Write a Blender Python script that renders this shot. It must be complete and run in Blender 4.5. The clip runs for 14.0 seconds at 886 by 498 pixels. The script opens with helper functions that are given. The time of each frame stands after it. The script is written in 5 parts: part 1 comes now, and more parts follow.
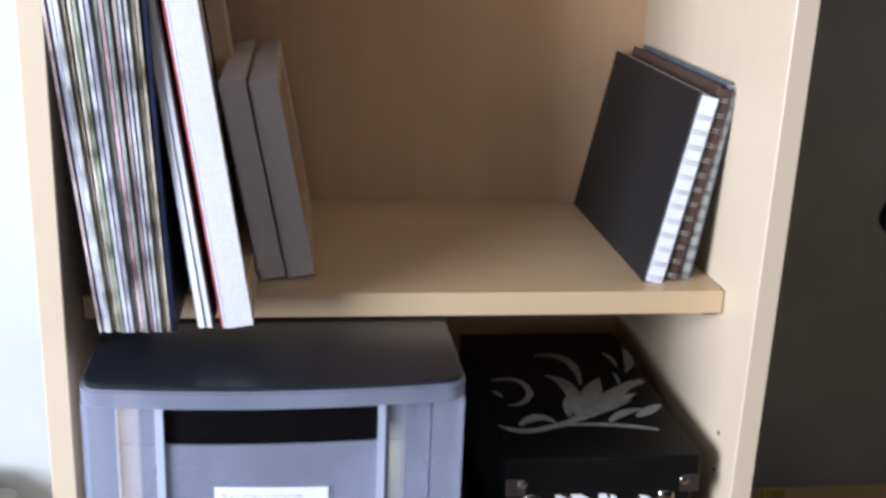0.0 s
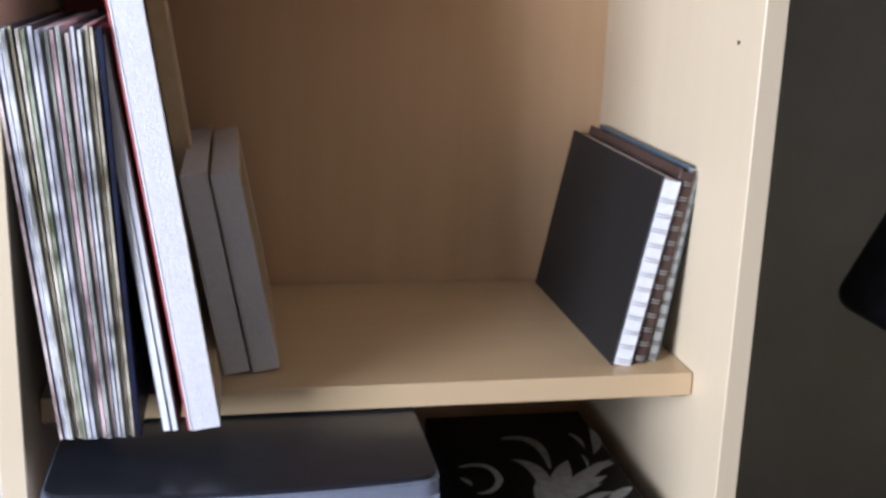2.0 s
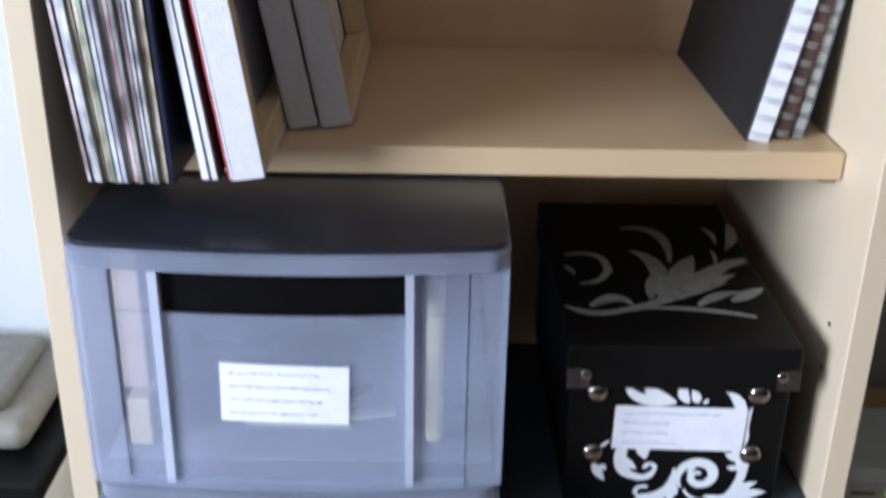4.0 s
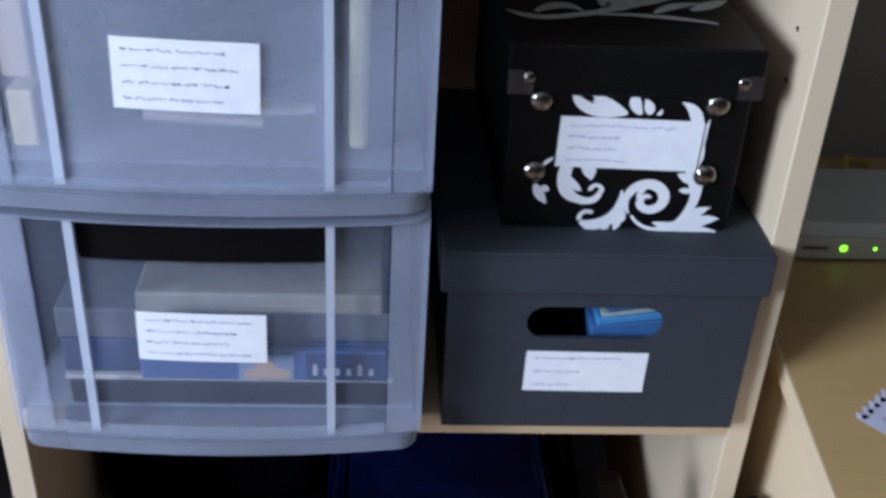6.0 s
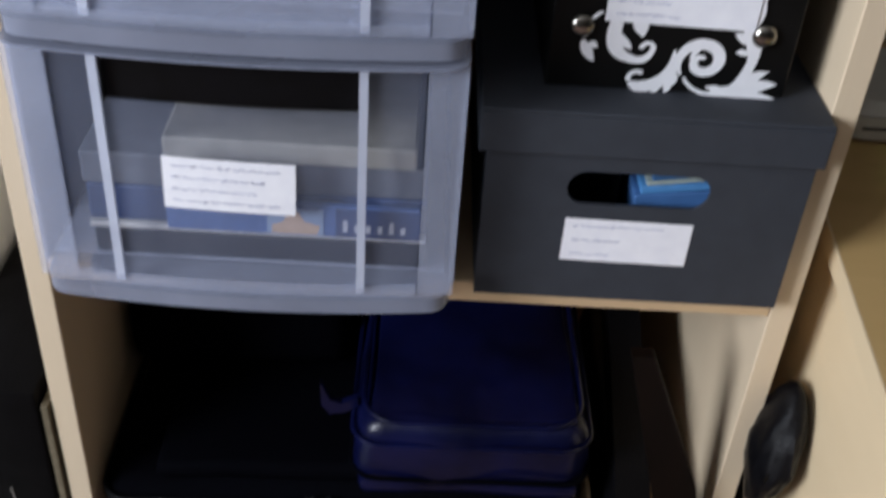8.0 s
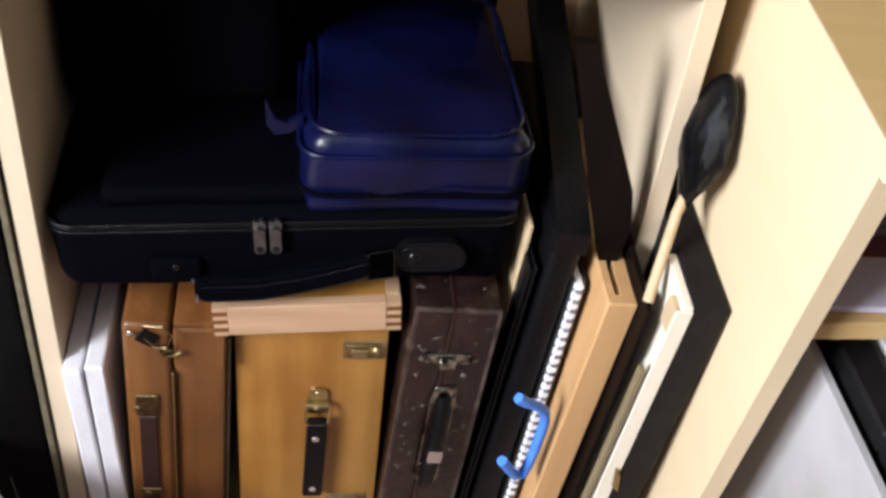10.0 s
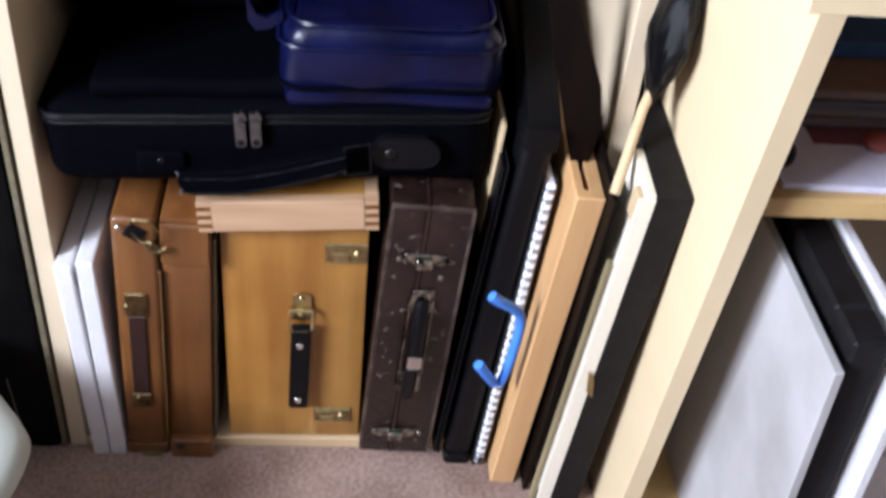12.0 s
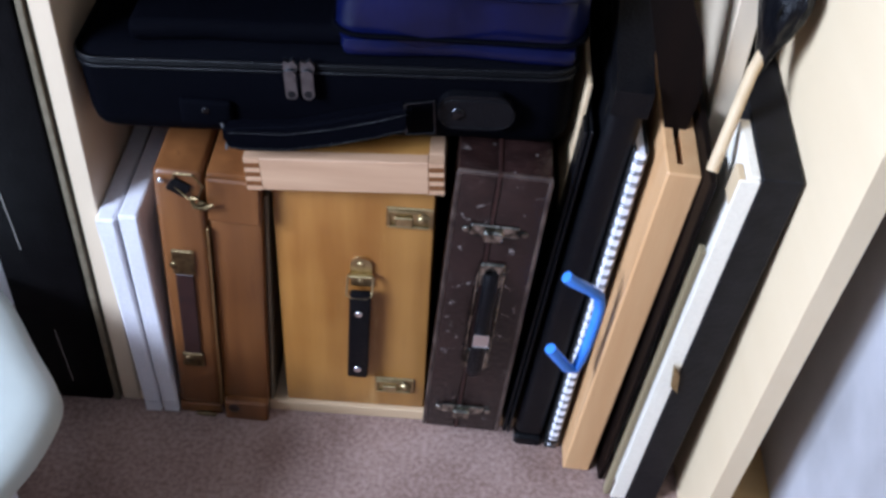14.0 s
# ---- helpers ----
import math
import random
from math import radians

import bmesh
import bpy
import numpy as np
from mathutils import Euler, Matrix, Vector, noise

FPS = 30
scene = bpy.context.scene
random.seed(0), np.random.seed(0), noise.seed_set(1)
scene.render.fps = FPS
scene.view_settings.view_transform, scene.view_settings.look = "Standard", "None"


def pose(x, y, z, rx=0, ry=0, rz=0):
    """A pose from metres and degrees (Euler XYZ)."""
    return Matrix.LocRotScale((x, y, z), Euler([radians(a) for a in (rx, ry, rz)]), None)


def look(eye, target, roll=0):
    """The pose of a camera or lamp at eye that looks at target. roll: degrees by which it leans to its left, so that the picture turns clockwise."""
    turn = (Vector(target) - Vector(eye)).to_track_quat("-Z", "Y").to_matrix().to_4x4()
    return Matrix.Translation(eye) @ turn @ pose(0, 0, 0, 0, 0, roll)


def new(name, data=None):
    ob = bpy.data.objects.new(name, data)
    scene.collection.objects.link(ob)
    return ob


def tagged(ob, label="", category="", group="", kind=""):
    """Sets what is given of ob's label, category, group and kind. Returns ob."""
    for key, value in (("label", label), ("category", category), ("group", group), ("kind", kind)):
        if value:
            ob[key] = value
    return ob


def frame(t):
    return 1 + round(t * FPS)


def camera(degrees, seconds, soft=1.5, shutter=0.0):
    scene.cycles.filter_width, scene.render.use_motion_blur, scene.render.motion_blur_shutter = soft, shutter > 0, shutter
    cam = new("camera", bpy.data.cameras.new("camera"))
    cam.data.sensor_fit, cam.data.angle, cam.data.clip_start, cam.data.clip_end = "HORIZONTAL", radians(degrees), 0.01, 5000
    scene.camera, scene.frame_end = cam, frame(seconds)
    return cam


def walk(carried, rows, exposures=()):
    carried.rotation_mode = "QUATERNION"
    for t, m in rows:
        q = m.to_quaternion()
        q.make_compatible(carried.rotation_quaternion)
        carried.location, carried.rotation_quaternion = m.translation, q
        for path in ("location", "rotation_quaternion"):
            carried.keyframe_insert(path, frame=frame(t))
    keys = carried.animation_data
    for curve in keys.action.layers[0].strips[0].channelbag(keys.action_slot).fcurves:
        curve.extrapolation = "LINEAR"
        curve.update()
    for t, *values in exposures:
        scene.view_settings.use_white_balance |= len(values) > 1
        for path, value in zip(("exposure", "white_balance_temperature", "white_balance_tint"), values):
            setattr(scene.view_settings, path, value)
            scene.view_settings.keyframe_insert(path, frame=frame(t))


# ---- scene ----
cam = camera(44.0, 14.0, 3.0, 0.4)
# brightness of the clip's own exposure, in stops
EV0, EV1, EV2, EV3 = 0.0, -0.38, 0.15, 0.74

PATH = [
    (0, (0.164, -0.761, 1.404), (0.431, 1.124, 0.792), 2.4),
    (0.5, (0.151, -0.755, 1.414), (0.386, 1.147, 0.841), 1.6),
    (1, (0.144, -0.741, 1.424), (0.421, 1.16, 0.869), 1.2),
    (1.5, (0.142, -0.741, 1.432), (0.474, 1.167, 0.931), 1.4),
    (2, (0.147, -0.742, 1.426), (0.517, 1.156, 0.916), 1.9),
    (2.5, (0.151, -0.716, 1.429), (0.41, 1.205, 0.937), 2.3),
    (3, (0.179, -0.678, 1.421), (0.331, 1.251, 0.916), 2.1),
    (3.5, (0.212, -0.659, 1.386), (0.267, 1.234, 0.742), 1.8),
    (4, (0.24, -0.648, 1.343), (0.254, 1.175, 0.522), 1.0),
    (4.2, (0.244, -0.647, 1.33), (0.267, 1.157, 0.466), 1.4),
    (6.3, (0.256, -0.615, 1.208), (0.434, 1.08, 0.161), 4.2),
    (6.5, (0.269, -0.609, 1.214), (0.51, 1.072, 0.158), 4.5),
    (7, (0.289, -0.608, 1.203), (0.594, 1.036, 0.105), 5.6),
    (7.5, (0.28, -0.624, 1.191), (0.51, 1.041, 0.108), 5.0),
    (8, (0.258, -0.616, 1.173), (0.313, 0.991, -0.015), 4.3),
    (8.5, (0.24, -0.619, 1.153), (0.326, 0.892, -0.155), 4.8),
    (9, (0.215, -0.646, 1.117), (0.394, 0.815, -0.237), 6.6),
    (9.2, (0.201, -0.657, 1.103), (0.482, 0.789, -0.251), 8.8),
    (11.3, (0.252, -0.83, 1.004), (0.477, 0.78, -0.162), 5.0),
    (11.5, (0.255, -0.821, 1.018), (0.487, 0.773, -0.168), 5.5),
    (12, (0.268, -0.833, 0.985), (0.469, 0.704, -0.279), 6.3),
    (12.5, (0.28, -0.816, 0.954), (0.424, 0.659, -0.389), 5.2),
    (13, (0.288, -0.797, 0.939), (0.395, 0.677, -0.408), 5.4),
    (13.5, (0.297, -0.762, 0.95), (0.357, 0.703, -0.41), 4.4),
    (14, (0.319, -0.721, 0.948), (0.308, 0.722, -0.437), 3.8),
]
walk(cam, [(t, look(e, g, r)) for t, e, g, r in PATH],
     [(0.0, EV0 + 0.1, 6200, 10), (1.5, EV0, 6250, 10), (3.0, EV0, 6200, 9), (4.0, EV0, 6050, 8), (6.5, EV1, 5800, 7), (7.5, EV1, 6500, 9), (8.0, EV1, 6800, 9), (8.5, EV1 - 0.12, 7000, 9), (9.0, EV2, 7300, 9), (11.3, EV3, 6400, 10), (12.5, EV3, 6300, 10), (14.0, EV3 - 0.18, 5500, 10)])

# ---- world and light ----
world = bpy.data.worlds.new("world")
scene.world = world
world.use_nodes = True
wn = world.node_tree
sky = wn.nodes.new("ShaderNodeTexSky")
sky.sky_type, sky.sun_disc = "NISHITA", False
sky.sun_elevation, sky.sun_rotation = radians(40), radians(230)
wn.links.new(sky.outputs["Color"], wn.nodes["Background"].inputs["Color"])
wn.nodes["Background"].inputs["Strength"].default_value = 0.12


def area_lamp(name, at, target, sx, sy, power, colour):
    lamp = bpy.data.lights.new(name, "AREA")
    lamp.shape, lamp.size, lamp.size_y, lamp.energy, lamp.color = "RECTANGLE", sx, sy, power, colour
    ob = new(name, lamp)
    ob.matrix_world = look(at, target)
    return ob


# daylight in the opening of the window, behind and beside the camera
X_WIN, WY0, WY1, WZ0, WZ1 = -1.6, -2.0, -0.8, 1.05, 2.1
area_lamp("window_daylight", (X_WIN + 0.01, (WY0 + WY1) / 2, (WZ0 + WZ1) / 2), (X_WIN + 1.0, (WY0 + WY1) / 2, (WZ0 + WZ1) / 2), WY1 - WY0 - 0.1, WZ1 - WZ0 - 0.1, 122, (0.88, 0.95, 1.10))


# ---- materials ----
def material(name, low, high, rough=0.6, scale=40.0, stretch=(1, 1, 1), bump=0.1, detail=4.0, fine=600.0, metal=0.0, spec=0.5, per_object=0.0, big=3.0, blotch=0.25, scuff=None):
    """Two colours mixed by noise at a grain scale and a blotch scale, with fine relief."""
    m = bpy.data.materials.new(name)
    m.use_nodes = True
    nt = m.node_tree
    b = nt.nodes["Principled BSDF"]
    tc = nt.nodes.new("ShaderNodeTexCoord")
    mp = nt.nodes.new("ShaderNodeMapping")
    mp.inputs["Scale"].default_value = stretch
    nt.links.new(tc.outputs["Object"], mp.inputs["Vector"])
    grain = nt.nodes.new("ShaderNodeTexNoise")
    grain.inputs["Scale"].default_value, grain.inputs["Detail"].default_value = scale, detail
    nt.links.new(mp.outputs["Vector"], grain.inputs["Vector"])
    patch = nt.nodes.new("ShaderNodeTexNoise")
    patch.inputs["Scale"].default_value, patch.inputs["Detail"].default_value = big, 3.0
    nt.links.new(tc.outputs["Object"], patch.inputs["Vector"])
    add = nt.nodes.new("ShaderNodeMath")
    add.operation = "MULTIPLY_ADD"
    add.inputs[1].default_value, add.inputs[2].default_value = blotch * 2, -blotch
    nt.links.new(patch.outputs["Fac"], add.inputs[0])
    total = nt.nodes.new("ShaderNodeMath")
    total.operation = "ADD"
    total.use_clamp = True
    nt.links.new(grain.outputs["Fac"], total.inputs[0])
    nt.links.new(add.outputs[0], total.inputs[1])
    fac = total.outputs[0]
    if per_object:
        info = nt.nodes.new("ShaderNodeObjectInfo")
        vary = nt.nodes.new("ShaderNodeMath")
        vary.operation = "MULTIPLY_ADD"
        vary.inputs[1].default_value, vary.inputs[2].default_value = per_object, -per_object / 2
        nt.links.new(info.outputs["Random"], vary.inputs[0])
        more = nt.nodes.new("ShaderNodeMath")
        more.operation = "ADD"
        more.use_clamp = True
        nt.links.new(fac, more.inputs[0])
        nt.links.new(vary.outputs[0], more.inputs[1])
        fac = more.outputs[0]
    ramp = nt.nodes.new("ShaderNodeValToRGB")
    ramp.color_ramp.elements[0].position, ramp.color_ramp.elements[1].position = 0.25, 0.75
    ramp.color_ramp.elements[0].color, ramp.color_ramp.elements[1].color = (*low, 1), (*high, 1)
    nt.links.new(fac, ramp.inputs["Fac"])
    colour = ramp.outputs["Color"]
    if scuff:
        tone, size, rare, grain_way = (*scuff, False)[:4]
        wear = nt.nodes.new("ShaderNodeTexNoise")
        wear.inputs["Scale"].default_value, wear.inputs["Detail"].default_value, wear.inputs["Roughness"].default_value = size, 9.0, 0.75
        wear.inputs["Distortion"].default_value = 0.6
        nt.links.new(mp.outputs["Vector"] if grain_way else tc.outputs["Object"], wear.inputs["Vector"])
        cut = nt.nodes.new("ShaderNodeValToRGB")
        cut.color_ramp.elements[0].position, cut.color_ramp.elements[1].position = rare, rare + 0.07
        nt.links.new(wear.outputs["Fac"], cut.inputs["Fac"])
        mix = nt.nodes.new("ShaderNodeMix")
        mix.data_type = "RGBA"
        mix.inputs["B"].default_value = (*tone, 1)
        nt.links.new(cut.outputs["Color"], mix.inputs["Factor"])
        nt.links.new(colour, mix.inputs["A"])
        colour = mix.outputs["Result"]
    nt.links.new(colour, b.inputs["Base Color"])
    b.inputs["Roughness"].default_value, b.inputs["Metallic"].default_value = rough, metal
    b.inputs["Specular IOR Level"].default_value = spec
    if bump:
        f = nt.nodes.new("ShaderNodeTexNoise")
        f.inputs["Scale"].default_value, f.inputs["Detail"].default_value = fine, 3.0
        nt.links.new(mp.outputs["Vector"], f.inputs["Vector"])
        bp = nt.nodes.new("ShaderNodeBump")
        bp.inputs["Strength"].default_value, bp.inputs["Distance"].default_value = bump, 0.002
        nt.links.new(f.outputs["Fac"], bp.inputs["Height"])
        nt.links.new(bp.outputs["Normal"], b.inputs["Normal"])
    return m


def plastic_clear(name, colour, rough, alpha):
    """Cloudy translucent plastic: part see-through, part milky."""
    m = bpy.data.materials.new(name)
    m.use_nodes = True
    nt = m.node_tree
    b = nt.nodes["Principled BSDF"]
    b.inputs["Base Color"].default_value, b.inputs["Roughness"].default_value = (*colour, 1), rough
    tc = nt.nodes.new("ShaderNodeTexCoord")
    cloud = nt.nodes.new("ShaderNodeTexNoise")
    nt.links.new(tc.outputs["Object"], cloud.inputs["Vector"])
    cloud.inputs["Scale"].default_value, cloud.inputs["Detail"].default_value = 14, 2
    drift = nt.nodes.new("ShaderNodeMapRange")
    drift.inputs["From Min"].default_value, drift.inputs["From Max"].default_value = 0.3, 0.7
    drift.inputs["To Min"].default_value, drift.inputs["To Max"].default_value = alpha * 0.85, min(1.0, alpha * 1.15)
    nt.links.new(cloud.outputs["Fac"], drift.inputs["Value"])
    nt.links.new(drift.outputs["Result"], b.inputs["Alpha"])
    n = nt.nodes.new("ShaderNodeTexNoise")
    n.inputs["Scale"].default_value = 30
    nt.links.new(tc.outputs["Object"], n.inputs["Vector"])
    bp = nt.nodes.new("ShaderNodeBump")
    bp.inputs["Strength"].default_value, bp.inputs["Distance"].default_value = 0.15, 0.002
    nt.links.new(n.outputs["Fac"], bp.inputs["Height"])
    nt.links.new(bp.outputs["Normal"], b.inputs["Normal"])
    return m


def glow(name, colour, strength):
    m = bpy.data.materials.new(name)
    m.use_nodes = True
    b = m.node_tree.nodes["Principled BSDF"]
    b.inputs["Base Color"].default_value = (*colour, 1)
    b.inputs["Emission Color"].default_value, b.inputs["Emission Strength"].default_value = (*colour, 1), strength
    return m


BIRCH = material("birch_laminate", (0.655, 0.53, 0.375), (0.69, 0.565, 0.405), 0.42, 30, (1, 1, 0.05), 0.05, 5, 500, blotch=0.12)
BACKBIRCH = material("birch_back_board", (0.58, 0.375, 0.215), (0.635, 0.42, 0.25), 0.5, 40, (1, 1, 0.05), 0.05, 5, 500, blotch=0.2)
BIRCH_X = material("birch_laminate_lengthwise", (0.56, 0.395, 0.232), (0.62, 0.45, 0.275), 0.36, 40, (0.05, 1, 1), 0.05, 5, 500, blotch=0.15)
DESKWOOD = material("beech_laminate", (0.56, 0.365, 0.150), (0.63, 0.42, 0.185), 0.4, 50, (0.08, 1, 1), 0.05, blotch=0.12)
DESKSIDE = material("pale_beech_laminate", (0.70, 0.55, 0.35), (0.735, 0.585, 0.38), 0.45, 30, (1, 0.08, 1), 0.05, blotch=0.1)
CARPET = material("carpet_pile", (0.215, 0.138, 0.112), (0.45, 0.315, 0.268), 0.95, 190, (1, 1, 1), 1.0, 8, 700, spec=0.05, big=11, blotch=0.34)
# colour of the unseen walls, set dark so they bounce little light
BOUNCECUT = material("bounce_cutting_wall", (0.050, 0.047, 0.042), (0.075, 0.070, 0.062), 0.85, 12, (1, 1, 1), 0.15, 4, 250, spec=0.2)
WALLWHITE = material("white_painted_plaster", (0.74, 0.75, 0.76), (0.82, 0.83, 0.83), 0.8, 10, (1, 1, 1), 0.15, 4, 250, spec=0.2)
# wall tone lowered to carry the shade behind the desk
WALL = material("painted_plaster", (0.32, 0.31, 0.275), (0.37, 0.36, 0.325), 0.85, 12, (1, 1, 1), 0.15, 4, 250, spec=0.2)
# brighter tone for the part of the wall that daylight reaches
LITWALL = material("lit_wall_white", (0.58, 0.60, 0.615), (0.64, 0.66, 0.67), 0.7, 10, (1, 1, 1), 0.1, 4, 250, spec=0.2)
# unseen ceiling, its colour lowered to reduce the bounced fill
CEIL = material("darkened_ceiling", (0.30, 0.30, 0.29), (0.36, 0.36, 0.35), 0.9, 10, (1, 1, 1), 0.1)
WHITE = material("white_gesso_canvas", (0.69, 0.67, 0.705), (0.77, 0.75, 0.78), 0.8, 300, (1, 1, 1), 0.5, 3, 900, spec=0.2)
WARMWHITE = material("warm_white_canvas", (0.78, 0.72, 0.60), (0.86, 0.80, 0.68), 0.8, 300, (1, 1, 1), 0.5, 3, 900, spec=0.2)
PAPER = material("white_paper", (0.74, 0.74, 0.80), (0.86, 0.86, 0.90), 0.75, 120, (1, 1, 1), 0.2, spec=0.2, per_object=0.4)
LABEL = material("label_paper", (0.80, 0.80, 0.86), (0.88, 0.88, 0.92), 0.6, 90, (1, 1, 1), 0.1, spec=0.3)
INK = material("ballpoint_ink", (0.26, 0.28, 0.42), (0.36, 0.38, 0.52), 0.6, 90, bump=0)
DARKINK = material("dark_ink", (0.10, 0.10, 0.15), (0.15, 0.15, 0.21), 0.6, 90, bump=0)
GREYPRINT = material("pale_grey_print", (0.30, 0.32, 0.40), (0.42, 0.44, 0.52), 0.6, 90, bump=0)
GREYBOX = material("charcoal_card", (0.031, 0.035, 0.044), (0.038, 0.043, 0.054), 0.72, 60, (1, 1, 1), 0.12, 3, 900, spec=0.3)
BLACKCARD = material("black_glossy_card", (0.002, 0.002, 0.002), (0.004, 0.004, 0.004), 0.5, 60, bump=0.05, spec=0.2)
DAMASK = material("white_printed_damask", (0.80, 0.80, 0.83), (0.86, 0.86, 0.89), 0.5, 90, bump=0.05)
# the same white print, greyed to carry the shade on the lid
DAMASKSHADED = material("shaded_damask", (0.17, 0.17, 0.165), (0.30, 0.30, 0.29), 0.6, 120, bump=0.05, big=20, blotch=0.4)
CHROME = material("chrome_stud", (0.75, 0.75, 0.76), (0.85, 0.85, 0.86), 0.14, 60, bump=0, metal=1.0)
STUD = material("worn_nickel_stud", (0.22, 0.205, 0.18), (0.40, 0.375, 0.34), 0.16, 300, bump=0.15, fine=500, metal=1.0)
BRASS = material("aged_brass", (0.40, 0.31, 0.15), (0.62, 0.50, 0.28), 0.34, 120, bump=0.2, metal=1.0)
DULLBRASS = material("dull_brass", (0.10, 0.072, 0.034), (0.34, 0.25, 0.13), 0.36, 160, bump=0.4, fine=300, metal=1.0, big=70, blotch=0.4)
STEEL = material("dull_steel", (0.10, 0.10, 0.105), (0.22, 0.22, 0.23), 0.38, 90, bump=0.1, metal=1.0)
DARKMETAL = material("blackened_metal", (0.018, 0.018, 0.021), (0.05, 0.05, 0.056), 0.24, 200, bump=0.2, metal=1.0)
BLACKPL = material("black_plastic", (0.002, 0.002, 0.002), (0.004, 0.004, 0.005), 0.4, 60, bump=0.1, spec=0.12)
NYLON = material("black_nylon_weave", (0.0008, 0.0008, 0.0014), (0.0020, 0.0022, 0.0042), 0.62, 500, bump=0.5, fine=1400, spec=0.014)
BLUENYL = material("blue_coated_nylon", (0.0007, 0.0011, 0.0085), (0.0036, 0.0058, 0.046), 0.3, 14, bump=0.8, fine=30, spec=0.3)
LEATHER = material("black_leatherette", (0.002, 0.002, 0.003), (0.005, 0.005, 0.006), 0.33, 300, bump=0.5, fine=500, spec=0.16)
BROWNLEATHER = material("dark_brown_leather", (0.012, 0.0035, 0.0028), (0.034, 0.011, 0.008), 0.5, 120, bump=0.4)
SUITCASE = material("worn_brown_fibreboard", (0.0065, 0.0030, 0.0026), (0.021, 0.0098, 0.0085), 0.23, 70, bump=0.6, fine=200, big=14, blotch=0.4, scuff=((0.29, 0.255, 0.235), 90, 0.606))
WORNEDGE = material("rubbed_fibre_edge", (0.014, 0.006, 0.005), (0.085, 0.058, 0.046), 0.5, 90, bump=0.4, fine=300, big=40, blotch=0.45)
TARNISH = material("tarnished_metal", (0.035, 0.032, 0.025), (0.62, 0.60, 0.53), 0.2, 170, bump=0.5, fine=260, metal=1.0, big=110, blotch=0.5)
TAN = material("varnished_tan_wood", (0.104, 0.037, 0.0105), (0.19, 0.075, 0.022), 0.34, 44, (1, 1, 0.06), 0.1, 6, big=9, blotch=0.3, scuff=((0.085, 0.029, 0.0095), 24, 0.64, True))
HONEY = material("varnished_honey_wood", (0.245, 0.098, 0.019), (0.43, 0.212, 0.052), 0.34, 30, (1, 1, 0.07), 0.1, 8, big=7, blotch=0.4, scuff=((0.49, 0.28, 0.095), 22, 0.58, True))
PINKWOOD = material("pale_pinkish_wood", (0.36, 0.205, 0.115), (0.56, 0.36, 0.22), 0.5, 60, (0.07, 1, 1), 0.1, 5)
PALEWOOD = material("pale_beech_board", (0.545, 0.30, 0.130), (0.62, 0.37, 0.175), 0.5, 60, (1, 1, 0.06), 0.1, 5)
RAWWOOD = material("raw_stretcher_wood", (0.52, 0.38, 0.22), (0.62, 0.48, 0.30), 0.6, 60, (1, 0.08, 1), 0.1, 5)
# brown wood taken near black for the shade it stands in
SHADEDWOOD = material("shaded_brown_wood", (0.0018, 0.0009, 0.0007), (0.006, 0.0026, 0.0018), 0.55, 60, (1, 1, 0.07), 0.1, 5, spec=0.12)
MDF = material("grey_greenish_board_edge", (0.11, 0.088, 0.052), (0.19, 0.155, 0.10), 0.7, 90, bump=0.2)
OLIVE = material("olive_brown_wood", (0.16, 0.125, 0.065), (0.28, 0.225, 0.13), 0.6, 60, (1, 1, 0.07), 0.15, 5)
BLACKPAINT = material("matt_black_paint", (0.004, 0.0035, 0.004), (0.010, 0.009, 0.010), 0.6, 60, bump=0.3, fine=200, spec=0.2)
CASEBLACK = material("scratched_black_paint", (0.0015, 0.0013, 0.0015), (0.004, 0.0035, 0.004), 0.55, 60, bump=0.2, fine=300, spec=0.08, scuff=((0.10, 0.09, 0.09), 60, 0.72))
BLUEPL = material("bright_blue_plastic", (0.055, 0.22, 0.78), (0.075, 0.26, 0.84), 0.35, 40, bump=0.05)
RED = material("red_card", (0.62, 0.07, 0.08), (0.76, 0.15, 0.15), 0.55, 40, bump=0.1)
DARKRED = material("dark_red_card", (0.12, 0.015, 0.012), (0.20, 0.03, 0.025), 0.6, 60, bump=0.1)
BOOKBLACK = material("black_cover_board", (0.006, 0.006, 0.0065), (0.013, 0.0125, 0.013), 0.6, 150, bump=0.3, fine=700)
BOOKBROWN = material("brown_cover_board", (0.05, 0.025, 0.022), (0.09, 0.05, 0.042), 0.6, 100, bump=0.2)
BOOKGREY = material("grey_cover_board", (0.30, 0.30, 0.29), (0.42, 0.42, 0.40), 0.6, 100, bump=0.2)
PALEWIRE = material("white_coated_wire", (0.40, 0.41, 0.44), (0.52, 0.53, 0.56), 0.35, 100, bump=0.05)
BOOKBLUE = material("slate_blue_cover", (0.07, 0.10, 0.13), (0.12, 0.16, 0.20), 0.5, 100, bump=0.2)
CLEAR = plastic_clear("cloudy_clear_plastic", (0.56, 0.63, 0.86), 0.26, 0.062)
# the same plastic made milkier, so the upper unit looks brighter lit
BRIGHTCLEAR = plastic_clear("brightened_plastic", (0.62, 0.68, 0.88), 0.26, 0.20)
RIM = plastic_clear("grey_translucent_rim", (0.32, 0.35, 0.45), 0.2, 0.56)
SIDEPL = plastic_clear("milky_side_plastic", (0.52, 0.575, 0.74), 0.26, 0.26)
RIB = plastic_clear("pale_plastic_rib", (0.60, 0.64, 0.76), 0.22, 0.66)
LIDPL = material("grey_plastic_lid", (0.014, 0.0155, 0.021), (0.023, 0.025, 0.034), 0.28, 30, bump=0.05)
